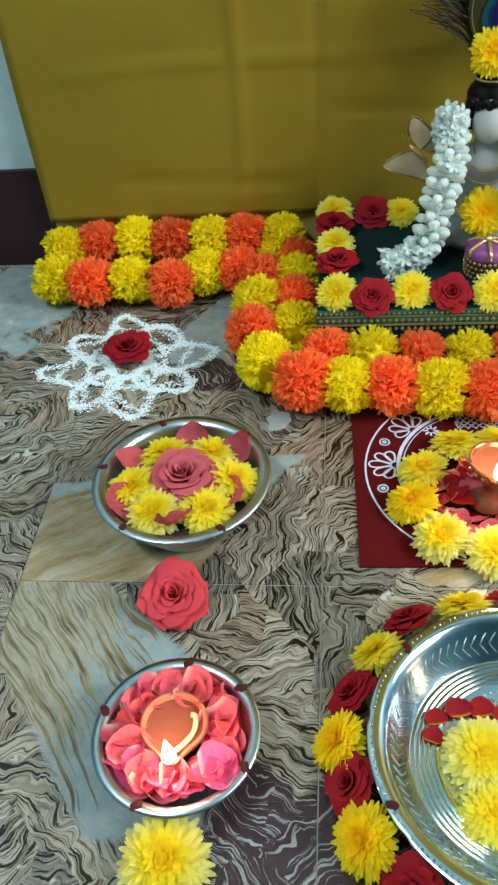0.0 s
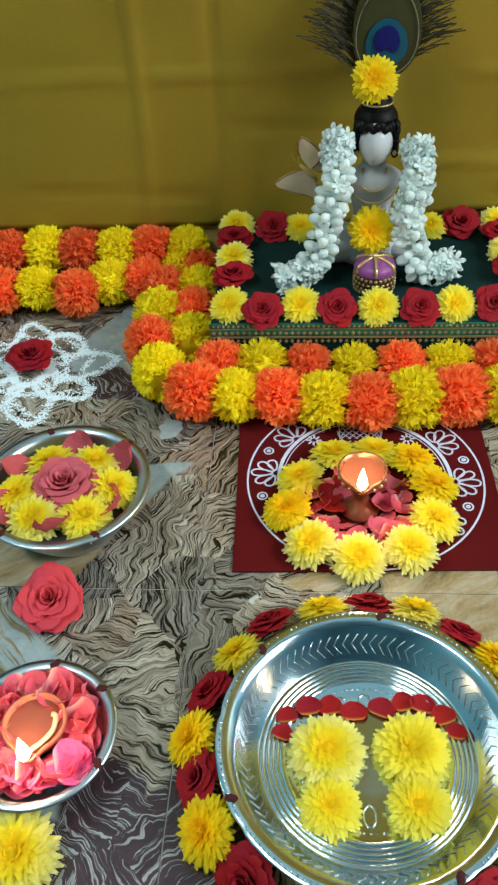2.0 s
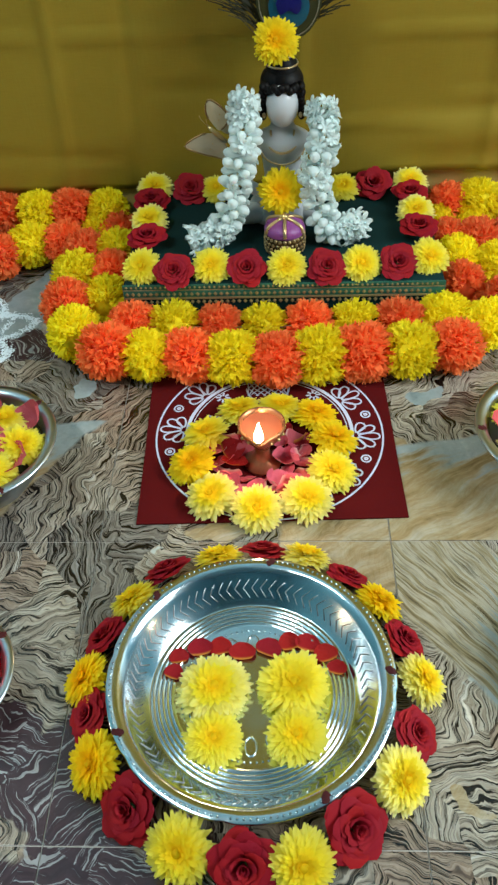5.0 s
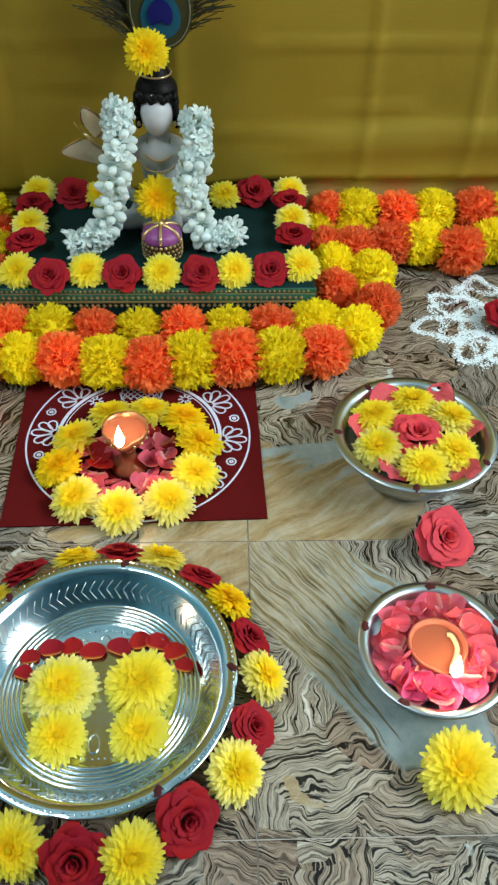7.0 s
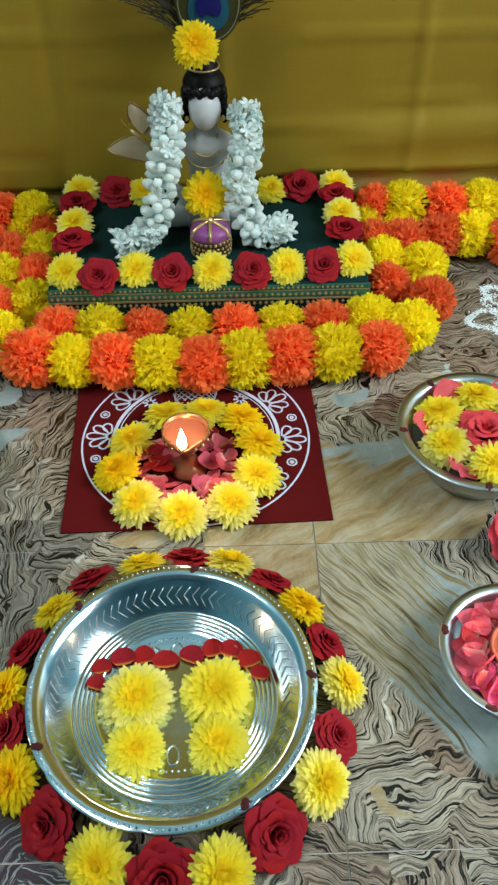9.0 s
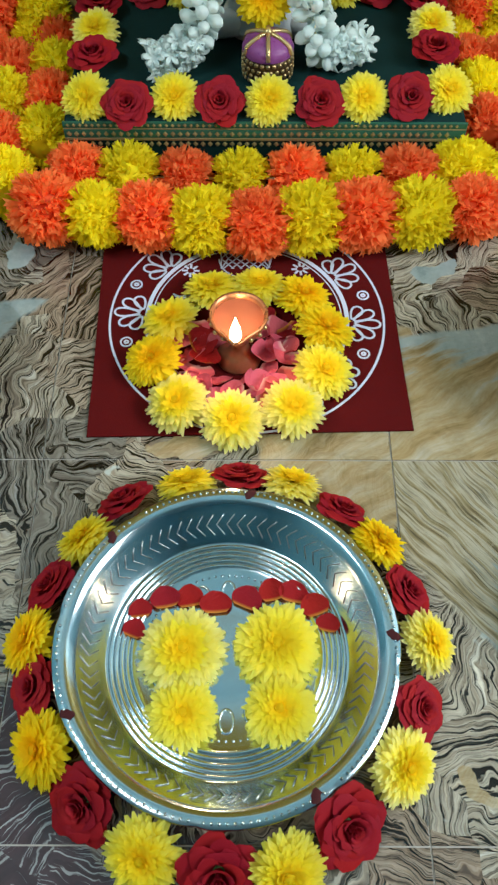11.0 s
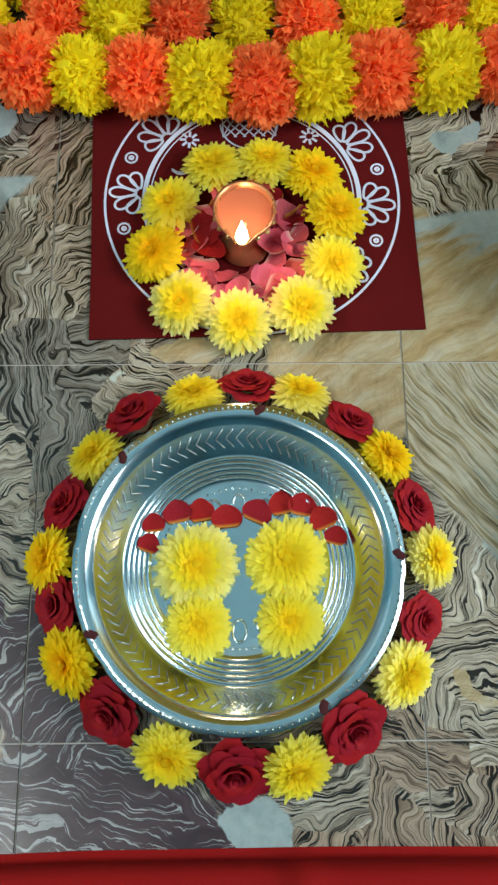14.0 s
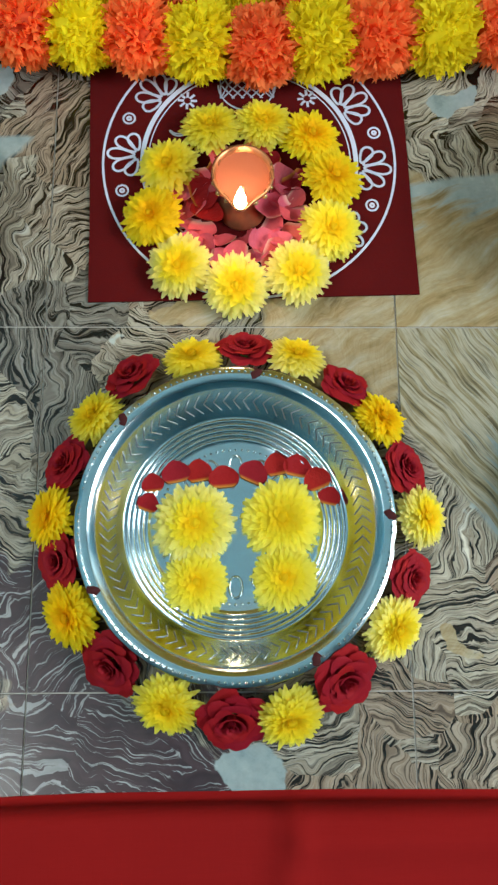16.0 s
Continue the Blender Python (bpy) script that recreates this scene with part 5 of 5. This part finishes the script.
IN_B = "floating in the steel bowl"
for bx, by, seed, fl, pt, mk in ((-0.140, 0.086, 1, ((-0.165, 0.125), (-0.112, 0.125), (-0.083, 0.084), (-0.108, 0.040), (-0.164, 0.036), (-0.192, 0.072)), ((-0.136, 0.152), (-0.078, 0.130), (-0.082, 0.058), (-0.138, 0.022), (-0.203, 0.048), (-0.205, 0.112)), (172, 112, 45, 236, 304)),
                                 (0.483, 0.100, 2, ((0.490, 0.158), (0.535, 0.128), (0.527, 0.070), (0.487, 0.045), (0.438, 0.079), (0.440, 0.132)), ((0.456, 0.165), (0.528, 0.168), (0.552, 0.104), (0.534, 0.038), (0.446, 0.038), (0.418, 0.112)), (180, 262, 325, 60, 120))):
    steel_bowl(bx, by, 0.089, 0.062, "steel bowl with yellow flowers around a pink rose", mk, seed)
    bm = bmesh.new()
    bmesh.ops.create_circle(bm, cap_ends=True, segments=64, radius=0.0745, matrix=pose(bx, by, 0.046))
    water = part("water", bm, surface("still_water", (0.03, 0.045, 0.04), (0.05, 0.065, 0.055), 30, 0.06, 0.02), None)
    tagged(water, "still dark water in the steel bowl", "water")
    for k, (x, y) in enumerate(fl):
        x, y = bx + 0.90 * (x - bx), by + 0.90 * (y - by)
        place_chrys(x, y, 0.054, 0.0295, ("lemon", "pale", "lemon")[k % 3], IN_B, "flowers in the bowls", 12, math.degrees(math.atan2(y - by, x - bx)))
    for x, y in pt:
        x, y = bx + 0.92 * (x - bx), by + 0.92 * (y - by)
        place_petal(x, y, 0.059, 0.032, "coral" if seed == 2 else "dusty", IN_B, "petals in the bowls", math.degrees(math.atan2(y - by, x - bx)), -28)
    place_rose(bx + 0.002, by - 0.003, 0.053, 0.038 if seed == 1 else 0.031, "pink" if seed == 1 else "coral", IN_B, "", 6, -90, 0.85)
for bx, by, r, seed, mk in ((-0.112, -0.172, 0.067, 3, (88, 40, 165, 335, 250)), (0.466, -0.148, 0.0695, 4, (84, 20, 160, 235, 318))):
    steel_bowl(bx, by, r, 0.033, "steel bowl of pink rose petals with a lamp", mk, seed)
    rng = random.Random(seed)
    for k in range(52):
        a, q = k * 2.39996 + seed, 0.033 + 0.0125 * (r / 0.067) * math.sqrt((k + 0.5) / 52)
        px, py = bx + q * math.cos(a), by + q * math.sin(a)
        # half the petals on the flame side take the colour with painted glow
        front = py < by - 0.012
        place_petal(px, py, 0.013 + 0.012 * (q / 0.055) + rng.uniform(0, 0.007), rng.uniform(0.021, 0.030), "flamelit" if front and rng.random() < 0.5 else ("pink", "coral", "pink")[k % 3], "in the bowl with the lamp", "petals in the lamp bowls",
                    math.degrees(a) + rng.uniform(-120, 120), rng.uniform(-38, 22))

place_rose(-0.137, -0.026, 0.013, 0.034, "coral", "lying on the tiled floor", "", 22, -90, 0.75)
place_rose(0.500, -0.010, 0.014, 0.033, "coral", "lying tipped on the tiled floor", "", 34, -60, 0.75)
place_chrys(-0.110, -0.262, 0.012, 0.036, "pale", "lying on the tiled floor", "", 12, -90)
place_chrys(0.470, -0.252, 0.012, 0.036, "lemon", "lying on the tiled floor", "", 12, -90)


# ---- powder drawings ----
def powder_drawing(cx, cy, turn, seed):
    """A hand-drawn figure of looped petals in loose white powder."""
    rng = random.Random(seed)
    lines = []
    for k in range(8):
        a = radians(45 * k + turn)
        c, s = math.cos(a), math.sin(a)
        ln = 0.112 if k % 2 == 0 else 0.098
        lines.append([(c * x - s * y, s * x + c * y) for x, y in [(0.025 + (ln - 0.025) * (0.5 - 0.5 * math.cos(t)), 0.026 * math.sin(t) * (1.25 - 0.5 * (0.5 - 0.5 * math.cos(t)))) for t in [2 * math.pi * i / 40 for i in range(41)]]])
    lines.append([(0.030 * math.cos(t), 0.030 * math.sin(t)) for t in [2 * math.pi * i / 40 for i in range(41)]])
    lines.append([(0.052 * math.cos(t), 0.052 * math.sin(t)) for t in [2 * math.pi * i / 40 for i in range(41)]])
    lines.append([((0.096 if i % 2 else 0.070) * math.cos(i * math.pi / 8), (0.096 if i % 2 else 0.070) * math.sin(i * math.pi / 8)) for i in range(17)])
    lines[-1] = [(a[0] + (b[0] - a[0]) * t, a[1] + (b[1] - a[1]) * t) for a, b in zip(lines[-1], lines[-1][1:]) for t in (0, 0.25, 0.5, 0.75)]
    verts, faces = [], []
    lines = [[(x + 0.012 * noise.noise((x * 30, y * 30, seed)), y + 0.012 * noise.noise((x * 28, y * 28, seed + 9))) for x, y in ln] for ln in lines]
    for ln in lines:
        for (x0, y0), (x1, y1) in zip(ln, ln[1:]):
            for _ in range(30):
                t = rng.random()
                w = rng.gauss(0, 0.0029)
                x, y = x0 + (x1 - x0) * t + w, y0 + (y1 - y0) * t + rng.gauss(0, 0.0029)
                s = rng.uniform(0.0005, 0.0015)
                k = len(verts)
                h = s * rng.uniform(0.5, 1.1)
                b = rng.uniform(0, 6.28)
                for q in range(4):
                    verts.append((x + s * math.cos(b + q * 1.57), y + s * math.sin(b + q * 1.57), 0.0003))
                verts.append((x, y, h + 0.0004))
                faces.extend(((k, k + 1, k + 4), (k + 1, k + 2, k + 4), (k + 2, k + 3, k + 4), (k + 3, k, k + 4)))
    ob = new("powder_drawing", mesh_of("powder_drawing", verts, faces, POWDER))
    ob.matrix_basis = pose(cx, cy, 0.0)
    return tagged(ob, "white powder floor drawing of looped petals", "floor drawing", "powder drawings", "stuff")


powder_drawing(-0.258, 0.352, 12, 1)
powder_drawing(0.652, 0.372, 4, 2)
place_rose(-0.256, 0.366, 0.010, 0.031, "red", "on the white powder drawing", "", 10, -90)
place_rose(0.660, 0.368, 0.010, 0.031, "red", "on the white powder drawing", "", 10, -90)

# ---- floor tiles ----
def tile_mesh(sx, sy):
    bm = bmesh.new()
    slab(bm, 0.0006, sx - 0.0006, 0.0006, sy - 0.0006, -0.006, 0.0, 0.0004)
    me = bpy.data.meshes.new("tile")
    bm.to_mesh(me)
    bm.free()
    me.materials.append(STONE)
    return me


TILE, T = tile_mesh(0.3, 0.3), 0.3
BACK_TILE = tile_mesh(0.3, 0.0145)
for i in range(-5, 8):
    for j in range(-14, 2):
        part_mesh("tile", TILE, floor, pose(i * T, j * T, 0.0))
    part_mesh("tile", BACK_TILE, floor, pose(i * T, 0.6, 0.0))
